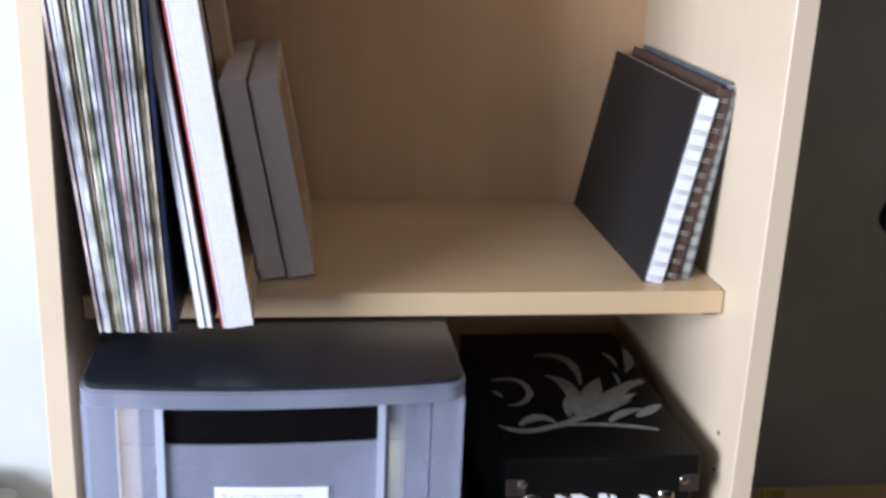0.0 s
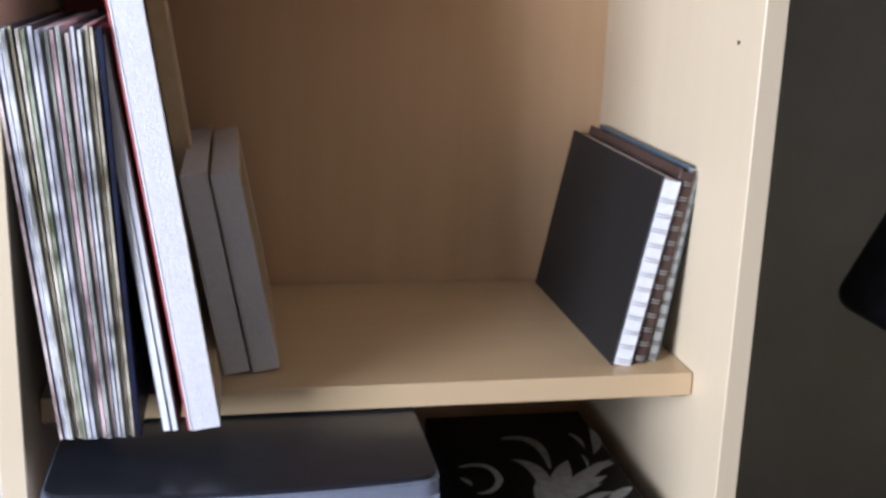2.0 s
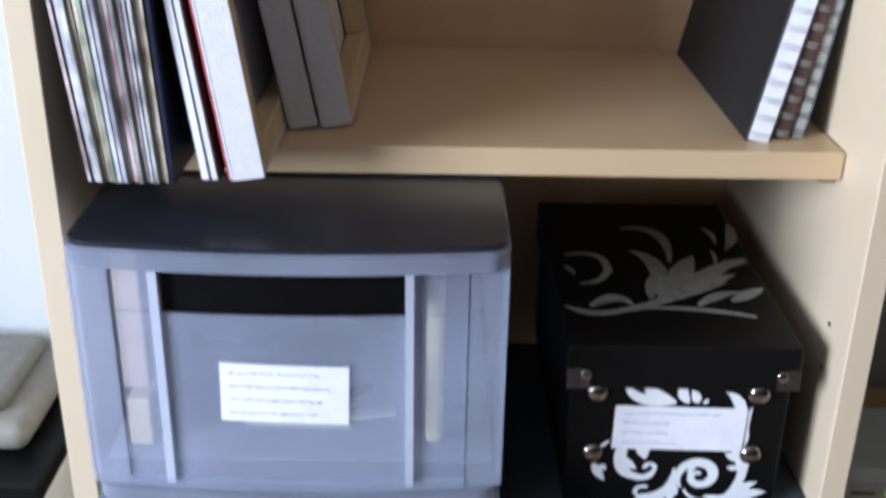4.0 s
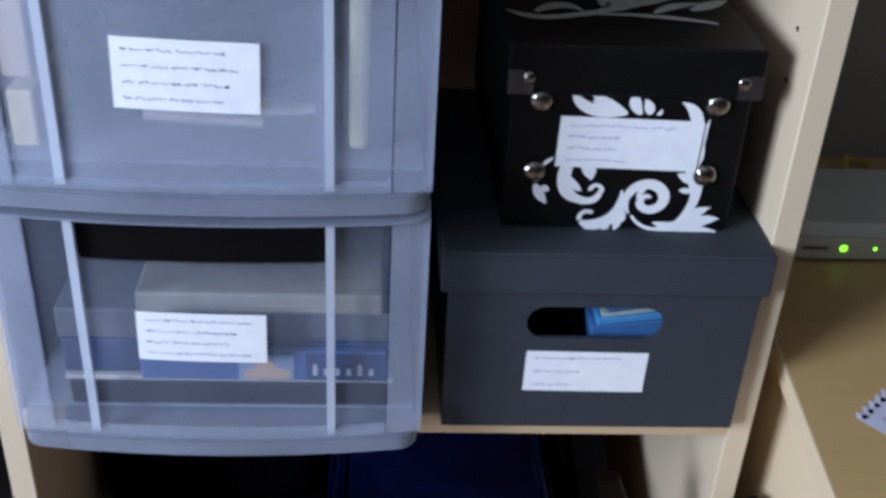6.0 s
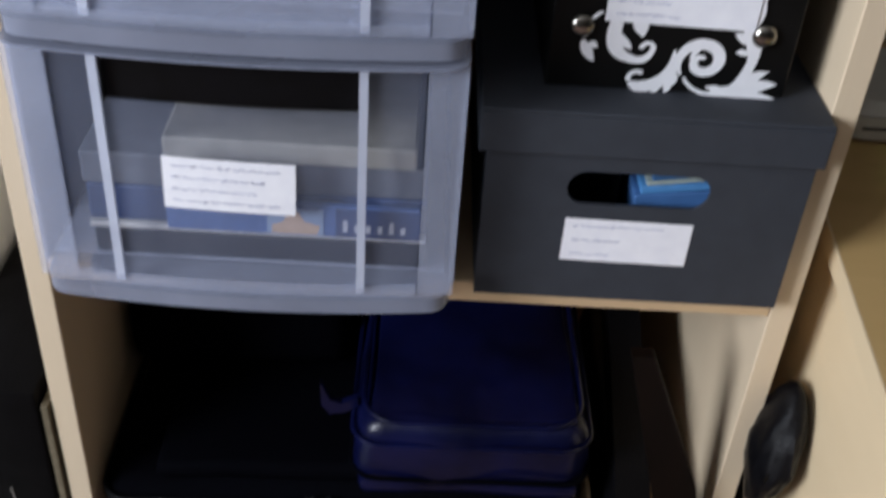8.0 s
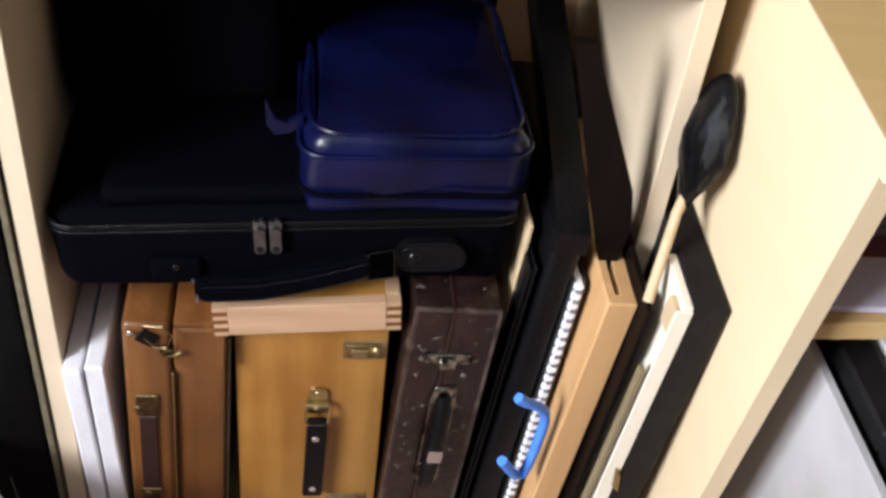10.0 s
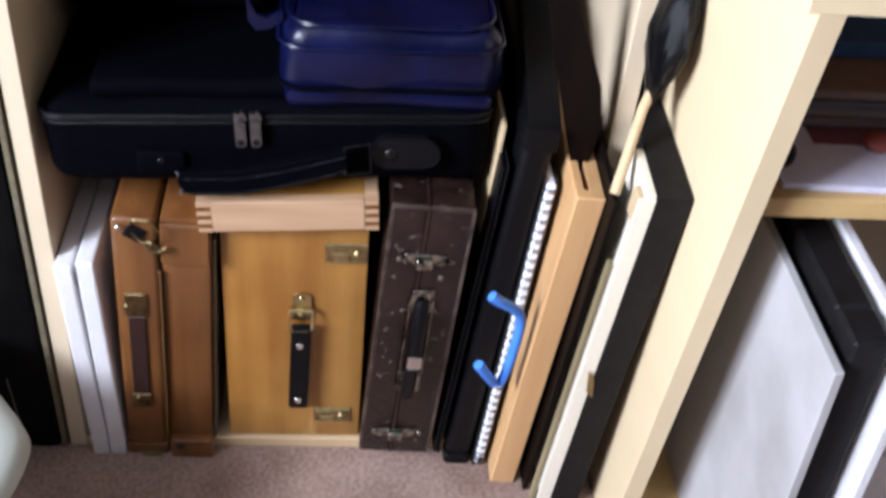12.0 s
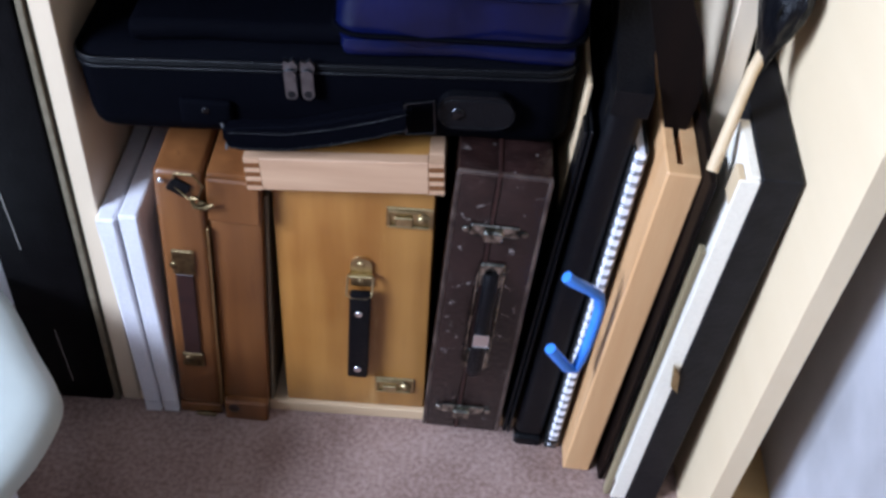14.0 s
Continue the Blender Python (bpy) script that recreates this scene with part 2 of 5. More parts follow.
ROUTERPL = material("off_white_router_plastic", (0.62, 0.61, 0.57), (0.70, 0.69, 0.65), 0.4, 60, bump=0.05)
GREENLED = glow("green_led", (0.32, 1.0, 0.03), 2.3)
GREENNOTE = material("pale_green_paper", (0.30, 0.62, 0.38), (0.38, 0.70, 0.46), 0.75, 60, bump=0.1)
LILACPAPER = material("lilac_white_paper", (0.62, 0.60, 0.76), (0.72, 0.70, 0.84), 0.75, 60, bump=0.1)
CREAMPL = material("pale_grey_green_plastic", (0.48, 0.50, 0.45), (0.535, 0.555, 0.50), 0.6, 20, bump=0.08)
GREYBOARD = material("pale_grey_board", (0.33, 0.315, 0.315), (0.52, 0.505, 0.52), 0.55, 9, bump=0.1, big=4, blotch=0.4)
PICTURE = material("dark_blue_print", (0.03, 0.04, 0.10), (0.34, 0.07, 0.07), 0.5, 12, bump=0)
GREYFRAME = material("grey_beige_frame", (0.30, 0.28, 0.25), (0.38, 0.36, 0.32), 0.6, 40, bump=0.1)


def tint(name, c, rough=0.6):
    return material(name, tuple(v * 0.85 for v in c), tuple(min(1, v * 1.12) for v in c), rough, 70, bump=0.1)


# ---- mesh helpers ----
def bx(bm, x0, x1, y0, y1, z0, z1, bevel=0.0, seg=1, m=None):
    """Add a box, bevelled, to bm; m: a matrix applied to it."""
    r = bmesh.ops.create_cube(bm, size=1.0)
    bmesh.ops.scale(bm, vec=(x1 - x0, y1 - y0, z1 - z0), verts=r["verts"])
    bmesh.ops.translate(bm, vec=((x0 + x1) / 2, (y0 + y1) / 2, (z0 + z1) / 2), verts=r["verts"])
    vs = set(r["verts"])
    if bevel:
        edges = [e for e in bm.edges if e.verts[0] in vs]
        out = bmesh.ops.bevel(bm, geom=edges, offset=bevel, segments=seg, profile=0.5, affect="EDGES")
        vs = {v for v in vs if v.is_valid} | set(out["verts"])
    if m is not None:
        bmesh.ops.transform(bm, matrix=m, verts=list(vs))
    return bm


def box(*a, **k):
    return bx(bmesh.new(), *a, **k)


def cyl(bm, a, b, r0, r1=None, seg=16, caps=True):
    """A cylinder or cone from a to b."""
    a, b = Vector(a), Vector(b)
    turn = (b - a).to_track_quat("Z", "Y").to_matrix().to_4x4()
    bmesh.ops.create_cone(bm, cap_ends=caps, segments=seg, radius1=r0, radius2=r0 if r1 is None else r1, depth=(b - a).length,
                          matrix=Matrix.Translation((a + b) / 2) @ turn)
    return bm


def dome(bm, at, r, normal=(0, -1, 0), flat=0.7, seg=16):
    turn = Vector(normal).to_track_quat("Z", "Y").to_matrix().to_4x4()
    bmesh.ops.create_uvsphere(bm, u_segments=seg, v_segments=seg // 2 + 2, radius=r,
                              matrix=Matrix.Translation(at) @ turn @ Matrix.Diagonal((1, 1, flat, 1)))
    return bm


def tube(bm, pts, r, seg=10, closed=False):
    """A round tube along points."""
    pts = [Vector(p) for p in pts]
    rings, n, side = [], len(pts), None
    for i, p in enumerate(pts):
        d = (pts[min(i + 1, n - 1)] - pts[max(i - 1, 0)]).normalized()
        if side is None:
            side = d.orthogonal().normalized()
        side = (side - d * side.dot(d)).normalized()
        up = d.cross(side)
        rings.append([bm.verts.new(p + (side * math.cos(2 * math.pi * k / seg) + up * math.sin(2 * math.pi * k / seg)) * r) for k in range(seg)])
    for a, b in zip(rings, rings[1:]):
        for k in range(seg):
            bm.faces.new((a[k], a[(k + 1) % seg], b[(k + 1) % seg], b[k]))
    bm.faces.new(rings[0][::-1])
    bm.faces.new(rings[-1])
    return bm


def prism(bm, outline, axis, a, b):
    """An outline of (u, v) pulled along an axis from a to b. axis y: u=x, v=z; x: u=y, v=z; z: u=x, v=y."""
    def at(u, v, w):
        return {"y": (u, w, v), "x": (w, u, v), "z": (u, v, w)}[axis]
    p = [bm.verts.new(at(u, v, a)) for u, v in outline]
    q = [bm.verts.new(at(u, v, b)) for u, v in outline]
    bm.faces.new(p)
    bm.faces.new(q[::-1])
    n = len(p)
    for i in range(n):
        bm.faces.new((p[i], q[i], q[(i + 1) % n], p[(i + 1) % n]))
    bmesh.ops.recalc_face_normals(bm, faces=bm.faces[:])
    return bm


def part(name, bm, mat, parent=None, label="", smooth=False, m=None):
    """One mesh object, under a thing or a part. m: a matrix that the mesh takes on."""
    if m is not None:
        bm.transform(m)
    me = bpy.data.meshes.new(name)
    bm.normal_update()
    bm.to_mesh(me)
    bm.free()
    me.materials.append(mat)
    if smooth:
        for p in me.polygons:
            p.use_smooth = True
        me.set_sharp_from_angle(angle=radians(38))
    ob = new(name, me)
    if parent is not None:
        ob.parent = parent
        ob.matrix_parent_inverse = parent.matrix_world.inverted()
    if label:
        tagged(ob, label)
    return ob


def thing(name, at, label, category, group="", kind=""):
    ob = new(name)
    ob.empty_display_size = 0.02
    ob.location = at
    ob.matrix_world = Matrix.Translation(at)
    return tagged(ob, label, category, group, kind)


def slot(ob, x0, x1, y0, y1, z0, z1, bevel=0.0):
    """Cut a box through a mesh with a boolean that is applied at once."""
    me = bpy.data.meshes.new("cutter")
    bm = box(x0, x1, y0, y1, z0, z1, bevel, 4)
    bm.to_mesh(me)
    bm.free()
    c = new("cutter", me)
    md = ob.modifiers.new("cut", "BOOLEAN")
    md.object, md.operation, md.solver = c, "DIFFERENCE", "EXACT"
    bpy.context.view_layer.update()
    done = bpy.data.meshes.new_from_object(ob.evaluated_get(bpy.context.evaluated_depsgraph_get()))
    ob.modifiers.clear()
    ob.data = done
    bpy.data.objects.remove(c)


def lean(x, y, z, rx=0, ry=0, rz=0):
    """Turn about the point (x, y, z)."""
    return pose(x, y, z, rx, ry, rz) @ Matrix.Translation((-x, -y, -z))


# ---- the room ----
def structure(name, bm, mat, label, category):
    ob = part(name, bm, mat, None)
    return tagged(ob, label, category, kind="structure")


X0, X1, Y0, Y1, H = X_WIN, 2.6, -3.0, 0.375, 2.45
structure("floor", box(X0 - 0.1, X1 + 0.1, Y0 - 0.1, Y1 + 0.1, -0.1, 0.0), CARPET, "dusty mauve-brown cut-pile carpet", "carpet")
structure("ceiling", box(X0 - 0.1, X1 + 0.1, Y0 - 0.1, Y1 + 0.1, H, H + 0.1), CEIL, "unseen ceiling, darkened to cut bounced light", "ceiling")
structure("wall_north", box(X0 - 0.1, X1 + 0.1, Y1, Y1 + 0.1, 0, H), WALL, "painted wall behind the furniture, its tone lowered for the bookcase's shade", "wall")
structure("wall_south", box(X0 - 0.1, X1 + 0.1, Y0 - 0.1, Y0, 0, H), BOUNCECUT, "unseen wall across the room, darkened to cut bounced light", "wall")
structure("wall_east", box(X1, X1 + 0.1, Y0, Y1, 0, H), BOUNCECUT, "unseen wall beyond the desk, darkened to cut bounced light", "wall")
west = structure("wall_west", box(X0 - 0.1, X0, Y0, Y1, 0, H), BOUNCECUT, "unseen wall with a window opening, darkened to cut bounced light", "wall")
slot(west, X0 - 0.2, X0 + 0.1, WY0, WY1, WZ0, WZ1)
win = thing("window_1", (X0, (WY0 + WY1) / 2, WZ0), "white framed window in the wall", "window", kind="structure")
wf = bmesh.new()
for a in ((WY0, WY0 + 0.06), (WY1 - 0.06, WY1), ((WY0 + WY1) / 2 - 0.03, (WY0 + WY1) / 2 + 0.03)):
    bx(wf, X0 - 0.08, X0 - 0.03, a[0], a[1], WZ0 + 0.06, WZ1 - 0.06, 0.004)
for a in ((WZ0, WZ0 + 0.06), (WZ1 - 0.06, WZ1)):
    bx(wf, X0 - 0.08, X0 - 0.03, WY0, WY1, a[0], a[1], 0.004)
part("window_frame", wf, WALLWHITE, win)
part("window_sill", box(X0 - 0.09, X0 + 0.05, WY0 - 0.04, WY1 + 0.04, WZ0 - 0.025, WZ0 - 0.002, 0.005), WALLWHITE, win)

# ---- the bookcase ----
W, D, TOP = 0.52, 0.345, 1.80
case = thing("bookcase", (W / 2, 0.17, 0), "pale birch-effect bookcase with open shelves, packed with art supplies", "bookcase")
part("side_panel", box(-0.018, 0, 0, D, 0, TOP, 0.0008), BIRCH, case)
part("side_panel", box(W, W + 0.018, 0, D, 0, TOP, 0.0008), BIRCH, case)
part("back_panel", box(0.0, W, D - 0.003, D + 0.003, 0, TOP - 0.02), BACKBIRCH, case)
part("base_shelf", box(0.0005, W - 0.0005, 0.0, D - 0.004, 0.0, 0.015, 0.001), BIRCH_X, case)
part("shelf", box(0.0005, W - 0.0005, 0.0, D - 0.004, 0.672, 0.690, 0.001), BIRCH_X, case)
part("shelf", box(0.001, W - 0.001, 0.06, D - 0.004, 1.080, 1.100, 0.001), BIRCH_X, case)
part("shelf", box(0.001, W - 0.001, 0.06, D - 0.004, 1.52, 1.54, 0.001), BIRCH_X, case)
part("top_panel", box(0.0, W, 0.0, D, TOP - 0.018, TOP - 0.001, 0.001), BIRCH_X, case)
# black discs on the panels, painted as the shade inside peg holes
for x, n in ((W - 0.0006, 1), (0.0006, -1)):
    for z in (1.373, 1.408, 1.443, 1.478, 0.98, 0.945):
        part("peg_hole_shade", cyl(bmesh.new(), (x, 0.038, z), (x + n * 0.001, 0.038, z), 0.0018, seg=10), BLACKPAINT, case)
part("shelf_pin", cyl(bmesh.new(), (W - 0.012, 0.075, 1.0765), (W, 0.075, 1.0765), 0.003, seg=10), STEEL, case)
part("shelf_pin", cyl(bmesh.new(), (0.0, 0.075, 1.0765), (0.012, 0.075, 1.0765), 0.003, seg=10), STEEL, case)

# ---- upper shelf: magazines, canvases, sketchbooks ----
S2 = 1.1003
mag_colours = [(0.50, 0.34, 0.32), (0.42, 0.46, 0.36), (0.16, 0.22, 0.07), (0.50, 0.50, 0.46), (0.13, 0.15, 0.10), (0.30, 0.30, 0.38),
               (0.46, 0.36, 0.22), (0.44, 0.42, 0.55), (0.40, 0.18, 0.20), (0.48, 0.46, 0.56), (0.42, 0.33, 0.13), (0.012, 0.018, 0.06)]
# dark covers stand in for the shade between the magazines
GAPCOVER = tint("gap_shade_cover", (0.020, 0.020, 0.028), 0.4)
NAVYCOVER = tint("navy_glossy_cover", (0.006, 0.008, 0.025), 0.45)
rng = random.Random(4)
x, MAGS = 0.0262, 17
for i in range(MAGS):
    last = i == MAGS - 1
    th = rng.uniform(0.0022, 0.0034)
    ang = -5.9 + 0.19 * i + rng.uniform(-0.10, 0.10)
    hgt = 0.279 - rng.choice((0.0, 0.0, 0.002, 0.004))
    y0 = -0.019 + rng.uniform(0, 0.004)
    m = lean(x, 0, S2, 0, ang, 0)
    mg = thing("magazine", (x + th / 2, 0.1, S2), "dark navy glossy magazine standing upright" if last else "glossy magazine standing upright with its spine facing out", "magazine", "row of magazines")
    part("page_block", box(x + 0.0006, x + th - 0.0006, y0 + 0.0015, y0 + 0.205, S2 + 0.001, S2 + hgt - 0.001), PAPER, mg, m=m)
    c = mag_colours[11 if last else (i * 7) % 11]
    high = c if last else tuple(min(0.84, v * 0.95 + 0.36) for v in c)
    part("spine", box(x + 0.0003, x + th - 0.0003, y0 + 0.0002, y0 + 0.0014, S2 + 0.0005, S2 + hgt - 0.0005), material("spine_%d" % i, tuple(v * 0.35 for v in c), high, 0.4, 110, (1, 1, 0.45), 0.05, 8, big=34, blotch=0.55), mg, m=m)
    cover = NAVYCOVER if last else (GAPCOVER if i % 3 == 0 else PAPER)
    part("cover", box(x, x + 0.0005, y0 + 0.0006, y0 + 0.207, S2, S2 + hgt), GAPCOVER if i % 2 else cover, mg, m=m)
    part("cover", box(x + th - 0.0005, x + th, y0 + 0.0006, y0 + 0.207, S2, S2 + hgt), cover, mg, m=m)
    x += th + 0.0006
# two thin booklets, a red card folder and the tall canvas lean beside them
x = 0.0940
for i, c in enumerate(((0.72, 0.72, 0.74), (0.06, 0.038, 0.032))):
    m = lean(x, 0, S2, 0, -7.4 - 0.3 * i, 0)
    bk = thing("booklet", (x, 0.1, S2), "thin stapled booklet leaning in the row", "booklet", "row of magazines")
    part("page_block", box(x + 0.0008, x + 0.0042, -0.010, 0.19, S2, S2 + 0.277 - 0.002 * i), PAPER, bk, m=m)
    part("cover", box(x + 0.0043, x + 0.0056, -0.011, 0.19, S2, S2 + 0.279, 0.0003), tint("booklet_%d" % i, c), bk, m=m)
    x += 0.0062
m = lean(0.112, 0, S2, 0, -8.3, 0)
rf = part("red_folder", box(0.1116, 0.1125, -0.0115, 0.22, S2, S2 + 0.31, 0.0006), RED, None, m=m)
tagged(rf, "thin red card folder leaning against a white canvas", "folder")
bigc = thing("stretched_canvas", (0.125, 0.1, S2), "tall blank white canvas on a wooden stretcher, leaning", "canvas")
def canvas(th_, x0, x1, y0, y1, z0, z1, m, bar=0.018, front=True):
    """White cloth round a wooden stretcher; the open back shows the bars on its right side."""
    part("cloth", box(x0, x0 + 0.002, y0, y1, z0, z1, 0.0008), WHITE, th_, m=m)
    for e in ((y0, y0 + 0.0015, z0, z1), (y1 - 0.0015, y1, z0, z1), (y0 + 0.0015, y1 - 0.0015, z0, z0 + 0.0012), (y0 + 0.0015, y1 - 0.0015, z1 - 0.0015, z1)):
        part("cloth_edge", box(x0 + 0.002, x1, *e), WHITE, th_, m=m)
    a, b, c, d = y0 + 0.0016, y1 - 0.0016, z0 + 0.0013, z1 - 0.0016
    for s in ((a, a + bar, c, d), (b - bar, b, c, d), (a + bar, b - bar, c, c + bar), (a + bar, b - bar, d - bar, d)):
        part("stretcher_bar", box(x0 + 0.004, x1 - 0.0008, s[0], s[1], s[2], s[3], 0.001), RAWWOOD, th_, m=m)
canvas(bigc, 0.1130, 0.1340, -0.012, 0.24, S2, S2 + 0.385, lean(0.113, 0, S2, 0, -8.3, 0))
rb = thing("red_box_file", (0.04, 0.3, S2), "dark red box file standing behind the magazines", "box file")
part("spine", box(0.006, 0.060, 0.250, 0.335, S2, S2 + 0.40, 0.002), DARKRED, rb)
for k, (a, b) in enumerate(((0.1355, 0.1560), (0.1580, 0.1800))):
    sc = thing("small_canvas", ((a + b) / 2, 0.2, S2), "small blank white canvas on a wooden stretcher, leaning", "canvas", "small canvases")
    canvas(sc, a, b, 0.092 + 0.004 * k, 0.325, S2, S2 + 0.164, lean(a, 0, S2, 0, -10.6, 0), bar=0.016)

def sketchbook(x0, x1, y0, y1, h, ang, cover, label, wire, wire_mat, pages=PAPER, turn=0.0):
    """A wire-bound book with its binding to the front."""
    m = lean(x0, 0.1, S2, 0, ang, turn)
    b = thing("sketchbook", ((x0 + x1) / 2, 0.2, S2), label, "sketchbook", "sketchbooks")
    part("cover", box(x0, x0 + 0.0022, y0, y1, S2, S2 + h, 0.0005), cover, b, m=m)
    part("cover", box(x1 - 0.0022, x1, y0, y1, S2, S2 + h, 0.0005), cover, b, m=m)
    part("page_block", box(x0 + 0.0018, x1 - 0.0018, y0 - 0.0005, y1 - 0.003, S2 + 0.002, S2 + h - 0.002), pages, b, m=m)
    n = int(h / wire)
    for i in range(n):
        for dz in (0.0, 0.0024):
            z = S2 + wire * (i + 0.4) + dz
            pts = [((x0 + x1) / 2 + (x1 - x0) * 0.47 * math.cos(t), y0 + 0.003 + 0.0058 * math.sin(t), z) for t in np.linspace(0, 2 * math.pi, 13)]
            part("wire_ring", tube(bmesh.new(), pts, 0.00045, 5), wire_mat, b, m=m, smooth=True)

sketchbook(0.4555, 0.4735, 0.083, 0.328, 0.165, 11.2, BOOKBLACK, "black-covered sketchbook with bright white pages, wire binding facing out", 0.0127, PALEWIRE)
sketchbook(0.4745, 0.4870, 0.087, 0.326, 0.170, 10.2, BOOKBROWN, "brown-covered wire-bound sketchbook leaning on its neighbour", 0.0127, BOOKGREY, BOOKBROWN)
sketchbook(0.4885, 0.4990, 0.090, 0.322, 0.171, 8.2, BOOKBLUE, "slate blue sketchbook with grey page edges", 0.012, STEEL, BOOKGREY)

# ---- middle shelf: drawer units ----
S1 = 0.6903
DX0, DX1 = 0.016, 0.286
def bow(x, depth=0.010, base=-0.052):
    """The front of the drawers, bowed out in the middle."""
    u = (x - (DX0 + DX1) / 2) / ((DX1 - DX0) / 2)
    return base - depth * (1 - u * u)
def bowed(x0, x1, z0, z1, dy0, dy1, n=24, base=-0.052, depth=0.010):
    """A slab that follows the bowed front, from dy0 to dy1 behind it."""
    xs = [x0 + (x1 - x0) * i / n for i in range(n + 1)]
    out = [(x, bow(x, depth, base) + dy0) for x in xs] + [(x, bow(x, depth, base) + dy1) for x in reversed(xs)]
    return prism(bmesh.new(), out, "z", z0, z1)
def bowed_solid(x0, x1, z0, z1, dy0, yback, r=0.016, n=20):
    """A slab with the bowed front, its front corners rounded."""
    xs = [x0 + r + (x1 - x0 - 2 * r) * i / n for i in range(n + 1)]
    front = [(x, bow(x) + dy0) for x in xs]
    ya, yb = front[0][1] + r, front[-1][1] + r
    left = [(x0 + r - r * math.cos(radians(a)), ya - r * math.sin(radians(a))) for a in (0, 18, 36, 54, 72)]
    right = [(x1 - r + r * math.cos(radians(a)), yb - r * math.sin(radians(a))) for a in (72, 54, 36, 18, 0)]
    b = prism(bmesh.new(), left + front + right + [(x1, yback), (x0, yback)], "z", z0, z1)
    bmesh.ops.bevel(b, geom=[e for e in b.edges if abs(e.verts[0].co.z - e.verts[1].co.z) < 1e-6 and e.verts[0].co.z > z1 - 1e-6], offset=min(0.0015, (z1 - z0) / 3), segments=2, affect="EDGES")
    return b

def drawer_unit(z0, z1, label, rim=0.016, front=BRIGHTCLEAR):
    u = thing("drawer_unit", (0.15, 0.1, z0), label, "storage drawers", "stacked drawer units")
    h = z1 - z0
    part("base_rim", bowed_solid(DX0 + 0.002, DX1 - 0.002, z0, z0 + 0.013, 0.0, 0.30), RIM, u, smooth=True)
    if z0 < 0.75:
        part("foot_frame", box(DX0 + 0.02, DX1 - 0.02, -0.015, 0.28, S1, z0 - 0.0002, 0.002), LIDPL, u)
    part("top_rim", bowed_solid(DX0, DX1, z1 - rim, z1 - 0.0032, -0.004, 0.30), RIM, u, smooth=True)
    inset = 0.002 if z0 > 0.75 else 0.012
    part("top_panel", bowed_solid(DX0 + inset, DX1 - inset, z1 - 0.003, z1, inset - 0.004, 0.30), LIDPL, u, "smooth dark grey plastic lid", smooth=True)
    for a, b in ((DX0, DX0 + 0.003), (DX1 - 0.003, DX1)):
        part("side_wall", box(a, b, -0.040, 0.30, z0 + 0.0132, z1 - rim - 0.0002), SIDEPL, u)
    part("back_wall", box(DX0 + 0.0031, DX1 - 0.0031, 0.296, 0.2995, z0 + 0.0132, z1 - rim - 0.0002), SIDEPL, u)
    for a, b in ((DX0 + 0.0005, DX0 + 0.026), (DX1 - 0.024, DX1 - 0.0005)):
        part("corner_post", bowed(a, b, z0 + 0.0132, z1 - rim - 0.0002, 0.002, 0.005, 6), SIDEPL, u, smooth=True)
    zl, zh = z0 + 0.016, z1 - rim - 0.0015
    hl, hr = 0.0685, 0.226
    d = part("drawer", bowed(DX0 + 0.027, DX1 - 0.025, zl, zh - 0.0315, 0.006, 0.0085), front, u, smooth=True)
    part("panel", bowed(DX0 + 0.027, hl, zh - 0.0315, zh, 0.006, 0.0085, 6), front, d, smooth=True)
    part("panel", bowed(hr, DX1 - 0.025, zh - 0.0315, zh, 0.006, 0.0085, 6), front, d, smooth=True)
    part("rib", bowed(hl - 0.0015, hl + 0.0042, zl, zh, 0.0025, 0.0058, 2), RIB, d, smooth=True)
    part("rib", bowed(hr - 0.0036, hr + 0.0016, zl, zh, 0.0015, 0.0058, 2), RIB, d, smooth=True)
    part("lower_lip", bowed(DX0 + 0.027, DX1 - 0.025, zl - 0.002, zl + 0.004, 0.001, 0.0058), SIDEPL, d, smooth=True)
    # a black slab fills the opening, its shade put into the colour
    part("recess_shade_slab", bowed(hl + 0.0045, hr - 0.0040, zh - 0.0315, zh, 0.010, 0.030), BLACKPL, d, "black slab filling the handle opening, for its shade")
    part("tray_floor", box(DX0 + 0.006, DX1 - 0.006, -0.035, 0.285, zl + 0.004, zl + 0.006), SIDEPL, d)
    return u, zl, zh

DM = 0.889
u1, l1, t1 = drawer_unit(DM + 0.0005, 1.0780, "cloudy clear plastic drawer unit with a grey lid and a label")
u2, l2, t2 = drawer_unit(S1 + 0.014, DM, "cloudy clear plastic drawer unit packed with flat boxes, with a label", 0.0045, CLEAR)

